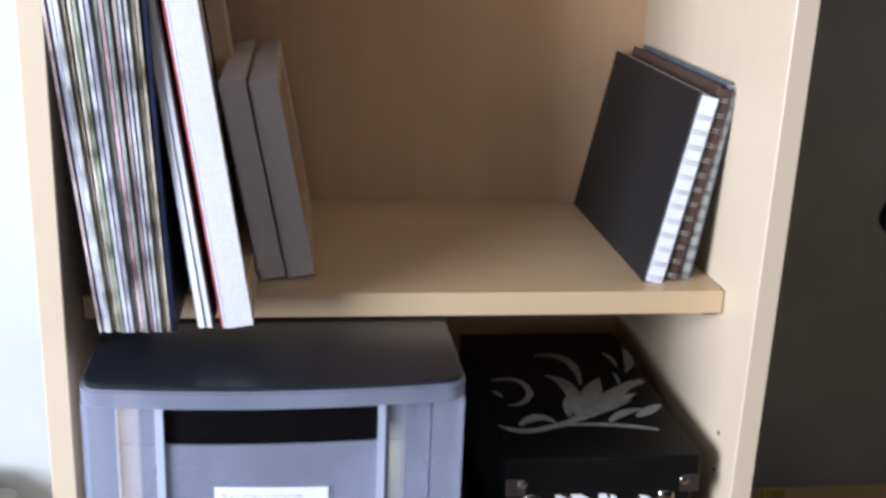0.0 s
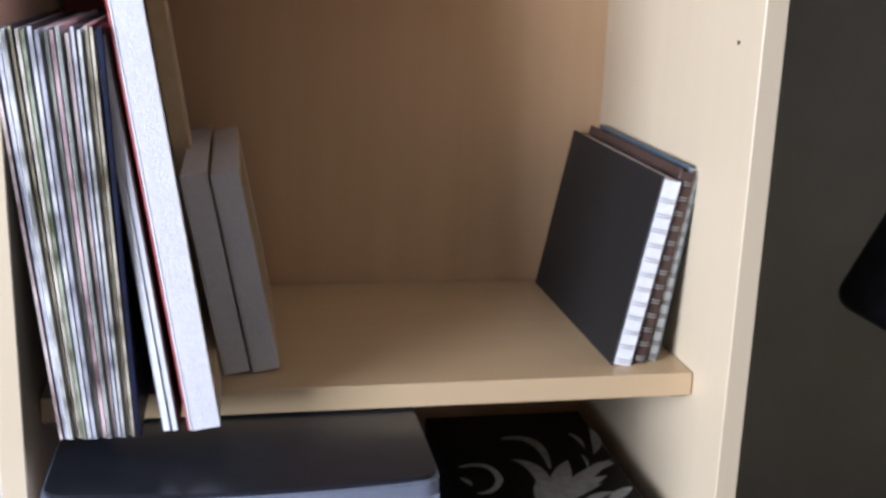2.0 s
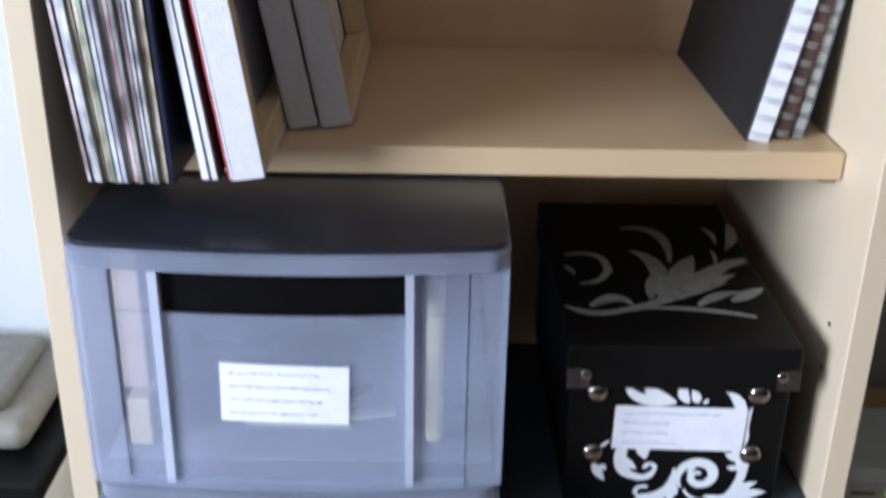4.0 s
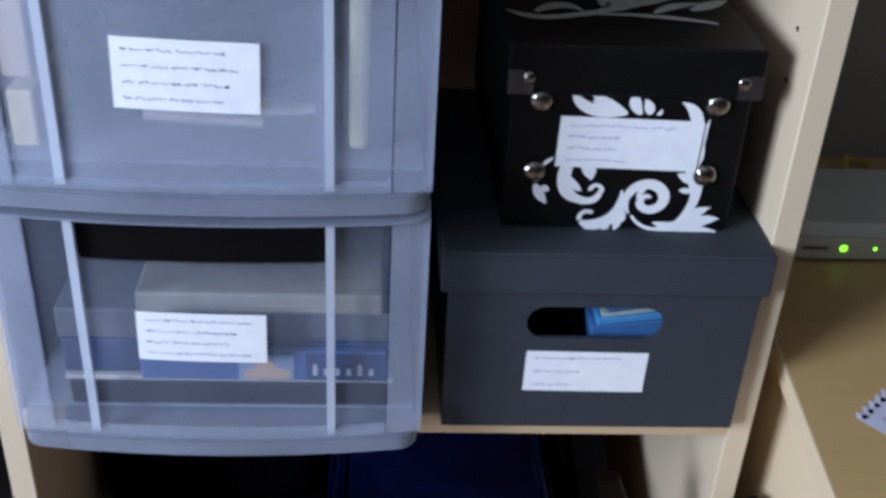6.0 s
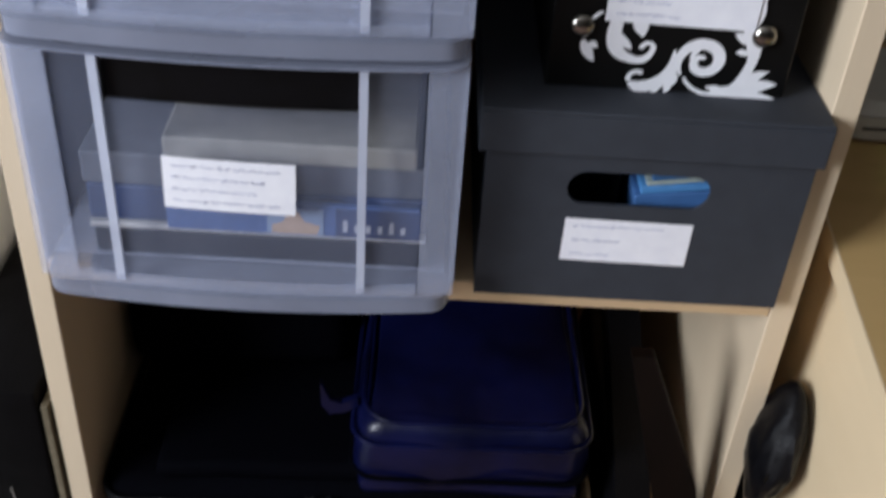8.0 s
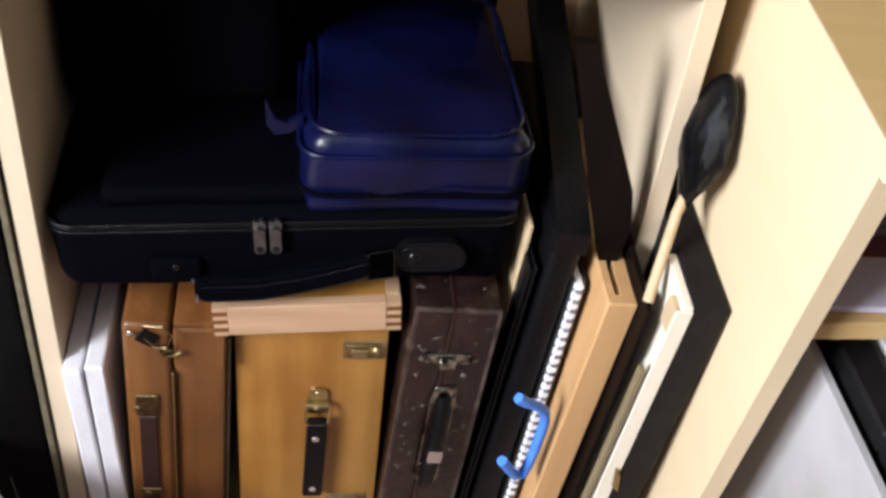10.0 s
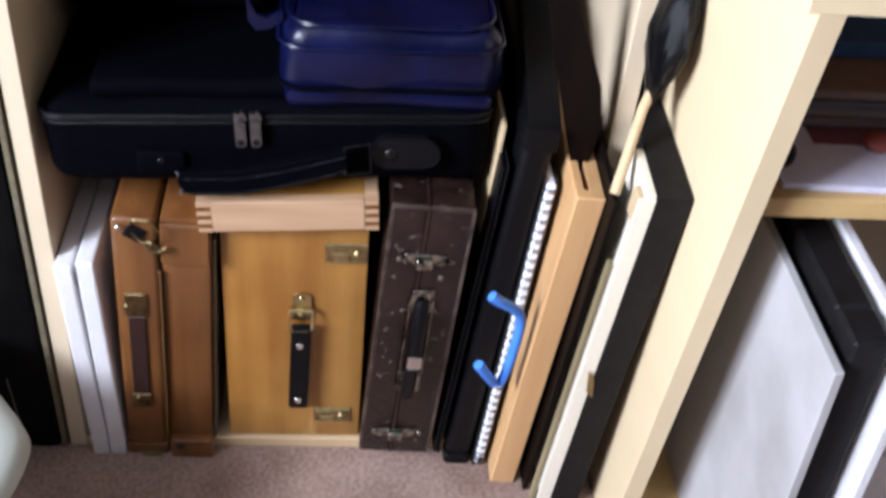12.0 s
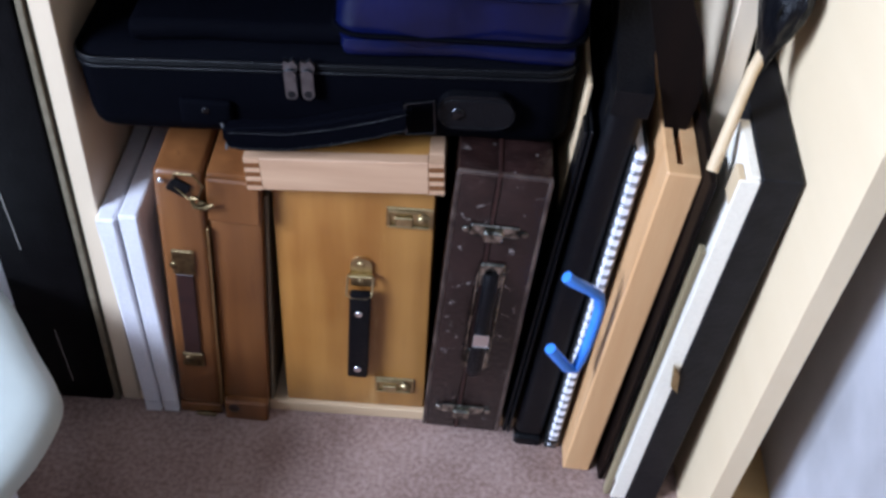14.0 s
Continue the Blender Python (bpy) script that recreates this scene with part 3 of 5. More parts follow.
def sticker(name, corners_xz, at_y, lines, label, parent_rot=0.0, widths=None, th=0.0006):
    """A paper label with unreadable handwriting as fine bars. at_y(x) gives the surface's depth."""
    x0, x1, z0, z1 = corners_xz
    s = thing(name, ((x0 + x1) / 2, at_y((x0 + x1) / 2), z0), label, "label")
    n = 10
    xs = [x0 + (x1 - x0) * i / n for i in range(n + 1)]
    out = [(x, at_y(x) - th) for x in xs] + [(x, at_y(x) - 0.0001) for x in reversed(xs)]
    m = lean((x0 + x1) / 2, 0, (z0 + z1) / 2, 0, parent_rot, 0)
    part("sheet", prism(bmesh.new(), out, "z", z0, z1), LABEL, s, m=m)
    rr = random.Random(int(x0 * 1e4))
    for k in range(lines):
        z = z1 - (z1 - z0) * (0.16 + 0.76 * k / max(lines - 1, 1) * (0.9 if lines > 2 else 0.5))
        w = bmesh.new()
        xx = x0 + (x1 - x0) * 0.07
        end = x0 + (x1 - x0) * ((widths[k] if widths else rr.uniform(0.7, 0.95)))
        while xx < end - 0.002:
            ln = rr.uniform(0.003, 0.011)
            e = min(xx + ln, end)
            segs = 9
            top = [(xx + (e - xx) * i / segs, at_y(xx) - th - 0.0002) for i in range(segs + 1)]
            pts = [(p[0], p[1], z + rr.uniform(-0.0010, 0.0011)) for p in top]
            tube(w, pts, 0.00028, 4)
            xx = e + rr.uniform(0.001, 0.002)
        part("handwriting", w, INK, s, m=m)
    return s

sticker("drawer_label", (0.1060, 0.1870, 0.9535, 0.9955), lambda x: bow(x) + 0.006, 4, "white paper label covered in faint handwriting", 1.5)
sticker("drawer_label", (0.1035, 0.1845, 0.7790, 0.8160), lambda x: bow(x) + 0.006, 4, "white paper label covered in faint handwriting", 1.0)

# what shows dimly inside the drawers
def block(name, a, mat, label, cat, m=None, bevel=0.002):
    return tagged(part(name, box(*a, bevel, 2), mat, None, m=m), label, cat)
block("pencil_tin", (0.235, 0.247, -0.02, -0.008, l1 + 0.008, l1 + 0.135), tint("pale_yellow_tube", (0.55, 0.52, 0.36)), "pale yellow paint tube standing in the drawer", "paint tube", None, 0.004)
block("paint_box", (0.034, 0.052, -0.02, 0.06, l1 + 0.05, l1 + 0.15), tint("tan_card", (0.55, 0.42, 0.32)), "tan cardboard packet in the drawer", "packet")
block("paint_box", (0.036, 0.052, -0.025, 0.05, l1 + 0.008, l1 + 0.044), tint("cream_card", (0.62, 0.52, 0.36)), "cream cardboard packet in the drawer", "packet")
for k, (xa, xb, zz, c) in enumerate(((0.118, 0.185, 0.040, (0.50, 0.46, 0.44)), (0.18, 0.215, 0.042, (0.72, 0.72, 0.74)), (0.165, 0.20, 0.052, (0.05, 0.05, 0.08)))):
    t = part("paint_tube", cyl(bmesh.new(), (xa, -0.038 + 0.004 * k, l1 + zz), (xb, -0.034 + 0.004 * k, l1 + zz - 0.008 + 0.006 * k), 0.006, 0.003), tint("tube_%d" % k, c), None, smooth=True)
    tagged(t, "small paint tube lying in the drawer", "paint tube", "paint tubes")
block("paint_set", (0.050, 0.268, -0.036, 0.12, l2 + 0.007, l2 + 0.027), tint("dark_box", (0.012, 0.014, 0.022)), "flat dark box at the bottom of the drawer", "box")
block("paint_set", (0.048, 0.266, -0.037, 0.13, l2 + 0.0275, l2 + 0.0315), tint("white_lid", (0.50, 0.50, 0.52)), "white box lid in the drawer", "box", None, 0.001)
block("paint_set", (0.048, 0.266, -0.034, 0.13, l2 + 0.0320, l2 + 0.0590), tint("blue_box", (0.025, 0.05, 0.14)), "flat blue box of paints in the drawer", "box")
block("cardboard_box", (0.046, 0.264, -0.034, 0.14, l2 + 0.0595, l2 + 0.0830), tint("grey_card", (0.10, 0.112, 0.145)), "blue-grey cardboard box in the drawer", "box")
block("cardboard_box", (0.100, 0.258, -0.038, 0.12, l2 + 0.0835, l2 + 0.0990), tint("cream_box", (0.25, 0.245, 0.235)), "flat greyish cream cardboard box in the drawer", "box")
pk = thing("paint_packet", (0.21, -0.035, l2 + 0.041), "blue paint packet with an orange picture and a dark label", "packet")
part("card", box(0.100, 0.262, -0.0425, -0.0365, l2 + 0.0330, l2 + 0.0570, 0.0008), tint("sky_blue_card", (0.06, 0.11, 0.28)), pk)
pic = part("picture", box(0.164, 0.200, -0.0431, -0.0426, l2 + 0.0345, l2 + 0.0540), tint("pale_blue_print", (0.20, 0.27, 0.42)), pk)
part("picture_shape", prism(bmesh.new(), [(0.167, l2 + 0.0352), (0.196, l2 + 0.0352), (0.198, l2 + 0.0420), (0.188, l2 + 0.0450), (0.184, l2 + 0.0520), (0.177, l2 + 0.0505), (0.174, l2 + 0.0440), (0.167, l2 + 0.0415)], "y", -0.0435, -0.0432), tint("orange_print", (0.42, 0.31, 0.25)), pic)
lbd = part("dark_label", box(0.208, 0.262, -0.0431, -0.0426, l2 + 0.0340, l2 + 0.0560), tint("navy_print", (0.03, 0.05, 0.13)), pk)
for k in range(6):
    part("letter_bar", box(0.2125 + 0.0074 * k, 0.2155 + 0.0074 * k, -0.0435, -0.0432, l2 + 0.0385, l2 + 0.0440 + (0.0035 if k in (0, 4) else 0.0)), GREYPRINT, lbd)

# ---- middle shelf: charcoal box and patterned box ----
gb = thing("storage_box", (0.41, 0.12, S1), "charcoal grey card storage box with a pill-shaped grip hole", "storage box")
GX0, GX1, GY0, GY1 = 0.3025, 0.5165, -0.012, 0.248
body = part("front_panel", box(GX0, GX1, GY0, GY0 + 0.003, S1, 0.838), GREYBOX, gb)
slot(body, 0.357, 0.452, GY0 - 0.05, GY0 + 0.05, 0.7695, 0.7955, 0.0128)
part("side_wall", box(GX0, GX0 + 0.003, GY0 + 0.0031, GY1, S1, 0.838), GREYBOX, gb)
part("side_wall", box(GX1 - 0.003, GX1, GY0 + 0.0031, GY1, S1, 0.838), GREYBOX, gb)
part("back_wall", box(GX0 + 0.0031, GX1 - 0.0031, GY1 - 0.003, GY1, S1, 0.838), GREYBOX, gb)
part("floor_panel", box(GX0 + 0.0031, GX1 - 0.0031, GY0 + 0.0031, GY1 - 0.0031, S1, S1 + 0.003), GREYBOX, gb)
lidp = part("lid", box(GX0 - 0.006, GX1 + 0.0030, GY0 - 0.006, GY1 + 0.005, 0.8385, 0.8415, 0.0008), GREYBOX, gb)
part("lid_skirt", box(GX0 - 0.006, GX1 + 0.0030, GY0 - 0.006, GY0 - 0.0032, 0.810, 0.8384, 0.0006), GREYBOX, lidp)
part("lid_skirt", box(GX0 - 0.006, GX0 - 0.0035, GY0 - 0.0031, GY1 + 0.005, 0.810, 0.8384), GREYBOX, lidp)
part("lid_skirt", box(GX1 + 0.0005, GX1 + 0.0030, GY0 - 0.0031, GY1 + 0.005, 0.810, 0.8384), GREYBOX, lidp)
for k, (za, zb, c) in enumerate(((0.700, 0.778, (0.04, 0.12, 0.30)), (0.779, 0.785, (0.06, 0.22, 0.48)), (0.786, 0.789, (0.30, 0.36, 0.34)), (0.790, 0.805, (0.025, 0.11, 0.27)))):
    p = part("paper_pack", box(0.404 + 0.004 * k, 0.505, -0.002, 0.20, za, zb, 0.0012, 2), tint("pack_%d" % k, c), None, m=lean(0.45, 0, 0.78, 0, -7 - k, 0))
    tagged(p, "blue and white packet stored inside the grey box", "packet", "packets in the box")
sticker("box_label", (0.3590, 0.4455, 0.7235, 0.7580), lambda x: GY0, 3, "white paper label with three lines of handwriting", 0.5, (0.78, 0.45, 0.42))
# black sheet added behind the grip hole to darken the inside
fly = part("hole_shade_sheet", box(0.306, 0.398, 0.02, 0.024, 0.70, 0.83), BLACKPL, None)
tagged(fly, "black sheet behind the grip hole, for the box's shaded inside", "card")

FX0, FX1, FY0, FY1, FZ0, FZ1 = 0.337, 0.492, 0.016, 0.275, 0.842, 0.972
fb = thing("patterned_box", (0.41, 0.14, FZ0), "black storage box with white damask scrolls and chrome studs", "storage box")
part("body", box(FX0, FX1, FY0, FY1, FZ0, FZ1 - 0.004, 0.001), BLACKCARD, fb)
fl = part("lid", box(FX0 - 0.004, FX1 + 0.004, FY0 - 0.004, FY1 + 0.004, FZ1 - 0.032, FZ1 + 0.002, 0.0015), BLACKCARD, fb)
for sx in (FX0 + 0.001, FX1 - 0.001):
    s = 1 if sx < 0.4 else -1
    c = prism(bmesh.new(), [(sx - s * 0.005, FZ1 - 0.031), (sx + s * 0.011, FZ1 - 0.031), (sx + s * 0.011, FZ1 - 0.023), (sx + s * 0.004, FZ1 - 0.015), (sx - s * 0.005, FZ1 - 0.015)], "y", FY0 - 0.0052, FY0 - 0.0040)
    part("metal_corner", c, STEEL, fl)
    part("corner_rivet", dome(bmesh.new(), (sx + s * 0.008, FY0 - 0.005, FZ1 - 0.020), 0.0045, flat=0.5), STUD, fl, smooth=True)
for rx in (0.3555, 0.4700):
    for rz in (0.9355, 0.8850):
        part("stud", dome(bmesh.new(), (rx, FY0 - 0.001, rz), 0.0082, flat=0.6), STUD, fb, smooth=True)
# white damask scrolls: flat ribbons of changing width, a hair proud of the card
def ribbon(bm, pts, widths, place):
    """A flat ribbon along 2D points; place(u, v) lifts them into space."""
    left, right, n = [], [], len(pts)
    for i, (u, v) in enumerate(pts):
        a, b = pts[max(i - 1, 0)], pts[min(i + 1, n - 1)]
        du, dv = b[0] - a[0], b[1] - a[1]
        k = math.hypot(du, dv) or 1.0
        w = widths(i / (n - 1)) / 2
        left.append(bm.verts.new(place(u - dv / k * w, v + du / k * w)))
        right.append(bm.verts.new(place(u + dv / k * w, v - du / k * w)))
    for i in range(n - 1):
        bm.faces.new((left[i], right[i], right[i + 1], left[i + 1]))

def bend(p0, p1, p2, n=14):
    return [((1 - t) ** 2 * p0[0] + 2 * t * (1 - t) * p1[0] + t * t * p2[0], (1 - t) ** 2 * p0[1] + 2 * t * (1 - t) * p1[1] + t * t * p2[1]) for t in (i / n for i in range(n + 1))]

def coil(cu, cv, r0, r1, a0, a1, n=34):
    return [(cu + (r0 + (r1 - r0) * i / n) * math.cos(radians(a0 + (a1 - a0) * i / n)), cv + (r0 + (r1 - r0) * i / n) * math.sin(radians(a0 + (a1 - a0) * i / n))) for i in range(n + 1)]

def leaf(p0, p1, p2, w):
    return bend(p0, p1, p2), lambda t: w * math.sin(math.pi * min(1, 0.08 + t * 0.95)) ** 0.8

def swell(w0, wm, w1, peak=0.5):
    """A stroke that is w0 wide at its start, wm at its fullest and w1 at its end."""
    return lambda t: w0 + (wm - w0) * math.sin(math.pi / 2 * t / peak) if t < peak else w1 + (wm - w1) * math.cos(math.pi / 2 * (t - peak) / (1 - peak))

def scrolls(which):
    """Strokes in a unit frame of 0..1 by 0..1."""
    s = []
    if which == "front":
        # large spiral and the tail it grows from
        s.append((coil(0.577, 0.196, 0.150, 0.018, 222, -300, 56), swell(0.018, 0.073, 0.021, 0.25)))
        s.append((bend((0.486, 0.078), (0.550, -0.039), (0.714, -0.029)), swell(0.018, 0.025, 0.049)))
        s.append(leaf((0.505, 0.206), (0.523, 0.284), (0.577, 0.304), 0.035))
        # stem running down to a small curl
        s.append((bend((0.405, 0.265), (0.441, -0.029), (0.168, 0.020)), swell(0.011, 0.084, 0.028)))
        s.append(leaf((0.395, 0.088), (0.414, 0.010), (0.386, -0.039), 0.052))
        s.append(leaf((0.350, 0.059), (0.332, 0.000), (0.314, -0.049), 0.060))
        s.append(leaf((0.414, 0.127), (0.441, 0.069), (0.432, 0.020), 0.042))
        s.append(leaf((0.332, 0.029), (0.250, -0.049), (0.168, 0.010), 0.052))
        s.append((coil(0.214, 0.059, 0.052, 0.042, 205, 50, 16), swell(0.032, 0.028, 0.032, 0.5)))
        # hook under the label
        s.append((bend((0.050, 0.431), (0.014, 0.245), (0.132, 0.196)), swell(0.077, 0.084, 0.060)))
        s.append((bend((0.114, 0.206), (0.250, 0.137), (0.277, 0.265)), swell(0.063, 0.049, 0.028)))
        s.append((coil(0.241, 0.265, 0.042, 0.028, -15, 190, 14), swell(0.028, 0.028, 0.032, 0.5)))
        s.append(leaf((0.077, 0.353), (0.114, 0.275), (0.159, 0.255), 0.049))
        s.append(leaf((0.141, 0.441), (0.205, 0.402), (0.205, 0.333), 0.070))
        s.append(leaf((0.195, 0.431), (0.223, 0.422), (0.214, 0.363), 0.035))
        # foot of leaves
        s.append((bend((0.641, -0.029), (0.759, 0.029), (0.923, -0.010)), swell(0.025, 0.077, 0.091)))
        s.append(leaf((0.805, 0.000), (0.841, 0.108), (0.977, 0.157), 0.084))
        s.append(leaf((0.823, -0.010), (0.914, 0.069), (1.041, 0.069), 0.084))
        s.append(leaf((0.786, -0.029), (0.905, -0.010), (1.059, -0.039), 0.063))
        s.append(leaf((0.759, 0.029), (0.814, 0.069), (0.868, 0.118), 0.049))
        s.append(leaf((0.750, 0.010), (0.677, 0.020), (0.614, 0.029), 0.042))
        # stalk up the side
        s.append((bend((0.786, 0.039), (0.886, 0.196), (0.850, 0.314)), swell(0.042, 0.060, 0.084)))
        s.append((bend((0.859, 0.284), (0.832, 0.373), (0.786, 0.431)), swell(0.084, 0.077, 0.042)))
        s.append(leaf((0.841, 0.333), (0.786, 0.373), (0.723, 0.402), 0.063))
        s.append(leaf((0.832, 0.265), (0.786, 0.284), (0.750, 0.275), 0.042))
        s.append(leaf((0.841, 0.441), (0.768, 0.588), (0.795, 0.716), 0.045))
        s.append(leaf((0.805, 0.618), (0.814, 0.863), (0.677, 0.902), 0.077))
        s.append(leaf((0.841, 0.451), (0.814, 0.657), (0.868, 0.794), 0.052))
        s.append(leaf((0.841, 0.461), (0.859, 0.549), (0.850, 0.627), 0.032))
        # sprays over the label
        s.append(leaf((0.359, 0.814), (0.068, 0.804), (0.032, 0.980), 0.077))
        s.append(leaf((0.368, 0.814), (0.232, 0.892), (0.132, 0.951), 0.063))
        s.append(leaf((0.295, 0.824), (0.214, 0.863), (0.150, 0.902), 0.049))
        s.append(leaf((0.450, 0.814), (0.377, 0.892), (0.414, 0.980), 0.070))
        s.append(leaf((0.495, 0.814), (0.505, 0.863), (0.459, 0.922), 0.063))
        s.append(leaf((0.541, 0.814), (0.568, 0.824), (0.568, 0.853), 0.028))
        # small leaves by the stud
        s.append(leaf((-0.132, 0.304), (-0.105, 0.225), (-0.050, 0.157), 0.063))
        s.append(leaf((-0.095, 0.284), (-0.068, 0.275), (-0.041, 0.255), 0.049))
        s.append(leaf((-0.095, 0.441), (-0.068, 0.480), (-0.032, 0.500), 0.025))
    else:
        # stem along the front edge, with its lobes
        s.append((bend((-0.030, 0.042), (0.081, -0.079), (0.281, -0.006)), swell(0.016, 0.051, 0.041)))
        s.append(leaf((0.111, 0.030), (0.281, 0.206), (0.356, 0.030), 0.076))
        s.append((bend((0.259, -0.006), (0.430, 0.024), (0.622, 0.170)), swell(0.038, 0.054, 0.108)))
        s.append((bend((0.400, 0.018), (0.719, 0.042), (0.993, -0.055)), swell(0.016, 0.041, 0.022)))
        s.append(leaf((0.704, 0.048), (0.844, 0.188), (0.985, 0.188), 0.064))
        s.append(leaf((0.904, 0.097), (1.030, 0.182), (1.133, 0.242), 0.076))
        # fan of broad leaves
        s.append(leaf((0.511, 0.079), (0.652, 0.576), (0.415, 0.642), 0.108))
        s.append(leaf((0.541, 0.085), (0.696, 0.412), (0.815, 0.600), 0.140))
        s.append(leaf((0.563, 0.109), (0.807, 0.382), (1.133, 0.582), 0.108))
        s.append(leaf((0.578, 0.109), (0.815, 0.303), (1.015, 0.382), 0.096))
        s.append(leaf((0.607, 0.115), (0.785, 0.230), (0.948, 0.297), 0.051))
        s.append(leaf((0.889, 0.430), (1.037, 0.539), (1.133, 0.527), 0.076))
        s.append(leaf((0.459, 0.109), (0.481, 0.255), (0.548, 0.412), 0.070))
        # curls and loose leaves behind
        s.append((bend((0.430, 0.915), (0.756, 0.982), (0.652, 0.503)), swell(0.029, 0.076, 0.019)))
        s.append((bend((0.037, 0.576), (0.296, 0.655), (0.267, 0.388)), swell(0.025, 0.048, 0.051)))
        s.append((bend((0.274, 0.412), (0.207, 0.242), (0.081, 0.261)), swell(0.048, 0.041, 0.013)))
        s.append(leaf((0.015, 0.448), (0.059, 0.406), (0.067, 0.345), 0.041))
        s.append(leaf((0.948, 0.945), (1.015, 0.873), (0.985, 0.715), 0.041))
        s.append(leaf((1.133, 0.994), (1.141, 0.800), (1.015, 0.642), 0.070))
        s.append(leaf((0.933, 0.655), (0.956, 0.576), (0.904, 0.455), 0.025))
    return s

for nm, which, place in (
        ("front_scroll", "front", lambda u, v: (0.3715 + 0.110 * u, FY0 - 0.0006, FZ0 + 0.003 + 0.102 * v)),
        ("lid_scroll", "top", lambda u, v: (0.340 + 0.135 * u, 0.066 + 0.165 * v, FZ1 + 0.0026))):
    lift = 0.0
    for pts, wd in scrolls(which):
        b = bmesh.new()
        ribbon(b, pts, wd, place)
        lift += 0.00004
        bmesh.ops.translate(b, vec=(0, -lift, 0) if which == "front" else (0, 0, lift), verts=b.verts[:])
        part(nm, b, DAMASK if which == "front" else DAMASKSHADED, fb if which == "front" else fl)
sticker("box_label", (0.3690, 0.4630, 0.8890, 0.9250), lambda x: FY0 - 0.0022, 4, "white paper label with four lines of handwriting", 1.0, (0.82, 0.42, 0.44, 0.52))

# ---- lower compartment ----
# two white canvases lean against the left panel
for k, (a, b) in enumerate(((0.0095, 0.0272), (0.0280, 0.0457))):
    sc = thing("blank_canvas", ((a + b) / 2, 0.1, 0.0), "blank white stretched canvas standing on edge, leaning sideways", "canvas", "lower canvases")
    y0 = -0.014 + 0.001 * k
    z0 = 0.0155 if y0 > 0 else 0.0003
    m = lean(a, 0, 0.0, 0, -1.7 + 0.5 * k, 0)
    part("cloth", box(a, b, y0, 0.26, 0.016, 0.275 + 0.005 * k, 0.0025, 2), WHITE, sc, m=m)
    part("folded_corner", box(a + 0.001, b - 0.001, y0 - 0.0008, y0, 0.256, 0.273 + 0.005 * k), WHITE, sc, m=m)
    part("lower_edge", box(a + 0.0005, b - 0.0005, y0, -0.0005, 0.0004, 0.0158, 0.001), WHITE, sc, m=m)

# tan wooden case, standing on end, with a slatted side, brass fittings and a leather strap
tc_ = thing("wooden_paint_case", (0.095, 0.1, 0.0), "tan varnished wooden paint case stood on end with brass fittings", "paint case")
mt = lean(0.092, 0, 0.0, 0, 2.2, 0)
TZ = 0.335
part("shell", box(0.047, 0.0905, -0.012, 0.25, 0.0158, TZ, 0.006, 3), TAN, tc_, m=mt, smooth=True)
part("shell", box(0.0925, 0.1400, -0.008, 0.25, 0.0160, TZ, 0.004, 2), TAN, tc_, m=mt, smooth=True)
part("front_foot", box(0.047, 0.0905, -0.0118, -0.0006, 0.0006, 0.0157, 0.001), TAN, tc_, m=mt)
part("seam_moulding", box(0.0906, 0.0926, -0.0136, -0.008, 0.02, 0.272, 0.0006), BRASS, tc_, m=mt)
part("top_block", box(0.0930, 0.1402, -0.0130, 0.0, 0.281, TZ - 0.004, 0.002), TAN, tc_, m=mt)
part("foot_block", box(0.0950, 0.1400, -0.0170, -0.0005, 0.0006, 0.030, 0.002), TAN, tc_, m=mt)
part("foot_screw", dome(bmesh.new(), (0.105, -0.0172, 0.020), 0.006, flat=0.3), BROWNLEATHER, tc_, m=mt, smooth=True)
part("edge_strip", box(0.1403, 0.1440, 0.002, 0.25, 0.0158, TZ - 0.03, 0.001), MDF, tc_, m=mt)
part("strap", box(0.0585, 0.0755, -0.0150, -0.0122, 0.100, 0.212, 0.001), BROWNLEATHER, tc_, "dark red-brown leather strap", m=mt)
for z in (0.212, 0.080):
    pl = part("strap_plate", box(0.0565, 0.0775, -0.0152, -0.0122, z, z + (0.031 if z > 0.1 else 0.020), 0.0012), DULLBRASS, tc_, "square brass plate", m=mt)
    part("rivet", dome(bmesh.new(), (0.067, -0.0155, z + 0.014), 0.004, flat=0.5), DULLBRASS, pl, smooth=True)
part("leather_tab", box(0.0620, 0.0800, -0.0152, -0.0122, 0.318, 0.334, 0.001), LEATHER, tc_, m=lean(0.071, 0, 0.326, 0, 30, 0) @ mt)
part("tab_stud", dome(bmesh.new(), (0.0680, -0.0156, 0.328), 0.003, flat=0.6), CHROME, tc_, smooth=True)
part("wire_loop", tube(bmesh.new(), [(0.080, -0.014, 0.336), (0.098, -0.020, 0.340), (0.106, -0.022, 0.330), (0.100, -0.020, 0.314), (0.090, -0.018, 0.312), (0.078, -0.014, 0.322), (0.080, -0.014, 0.336)], 0.0011, 6), DULLBRASS, tc_, smooth=True)
part("swing_catch", tube(bmesh.new(), [(0.092, -0.016, 0.313), (0.096, -0.020, 0.304), (0.104, -0.020, 0.303), (0.112, -0.018, 0.306)], 0.0022, 8), DULLBRASS, tc_, smooth=True)
part("catch_boss", dome(bmesh.new(), (0.101, -0.0135, 0.300), 0.006, flat=0.6), DULLBRASS, tc_, smooth=True)
part("bottom_hinge", box(0.064, 0.085, -0.0165, -0.0122, 0.0008, 0.005, 0.001), DULLBRASS, tc_, m=mt)

# honey wooden box with a finger-jointed tray on top
wb = thing("wooden_art_box", (0.23, 0.12, 0.015), "honey-coloured wooden art box with brass latches and a leather handle", "art box")
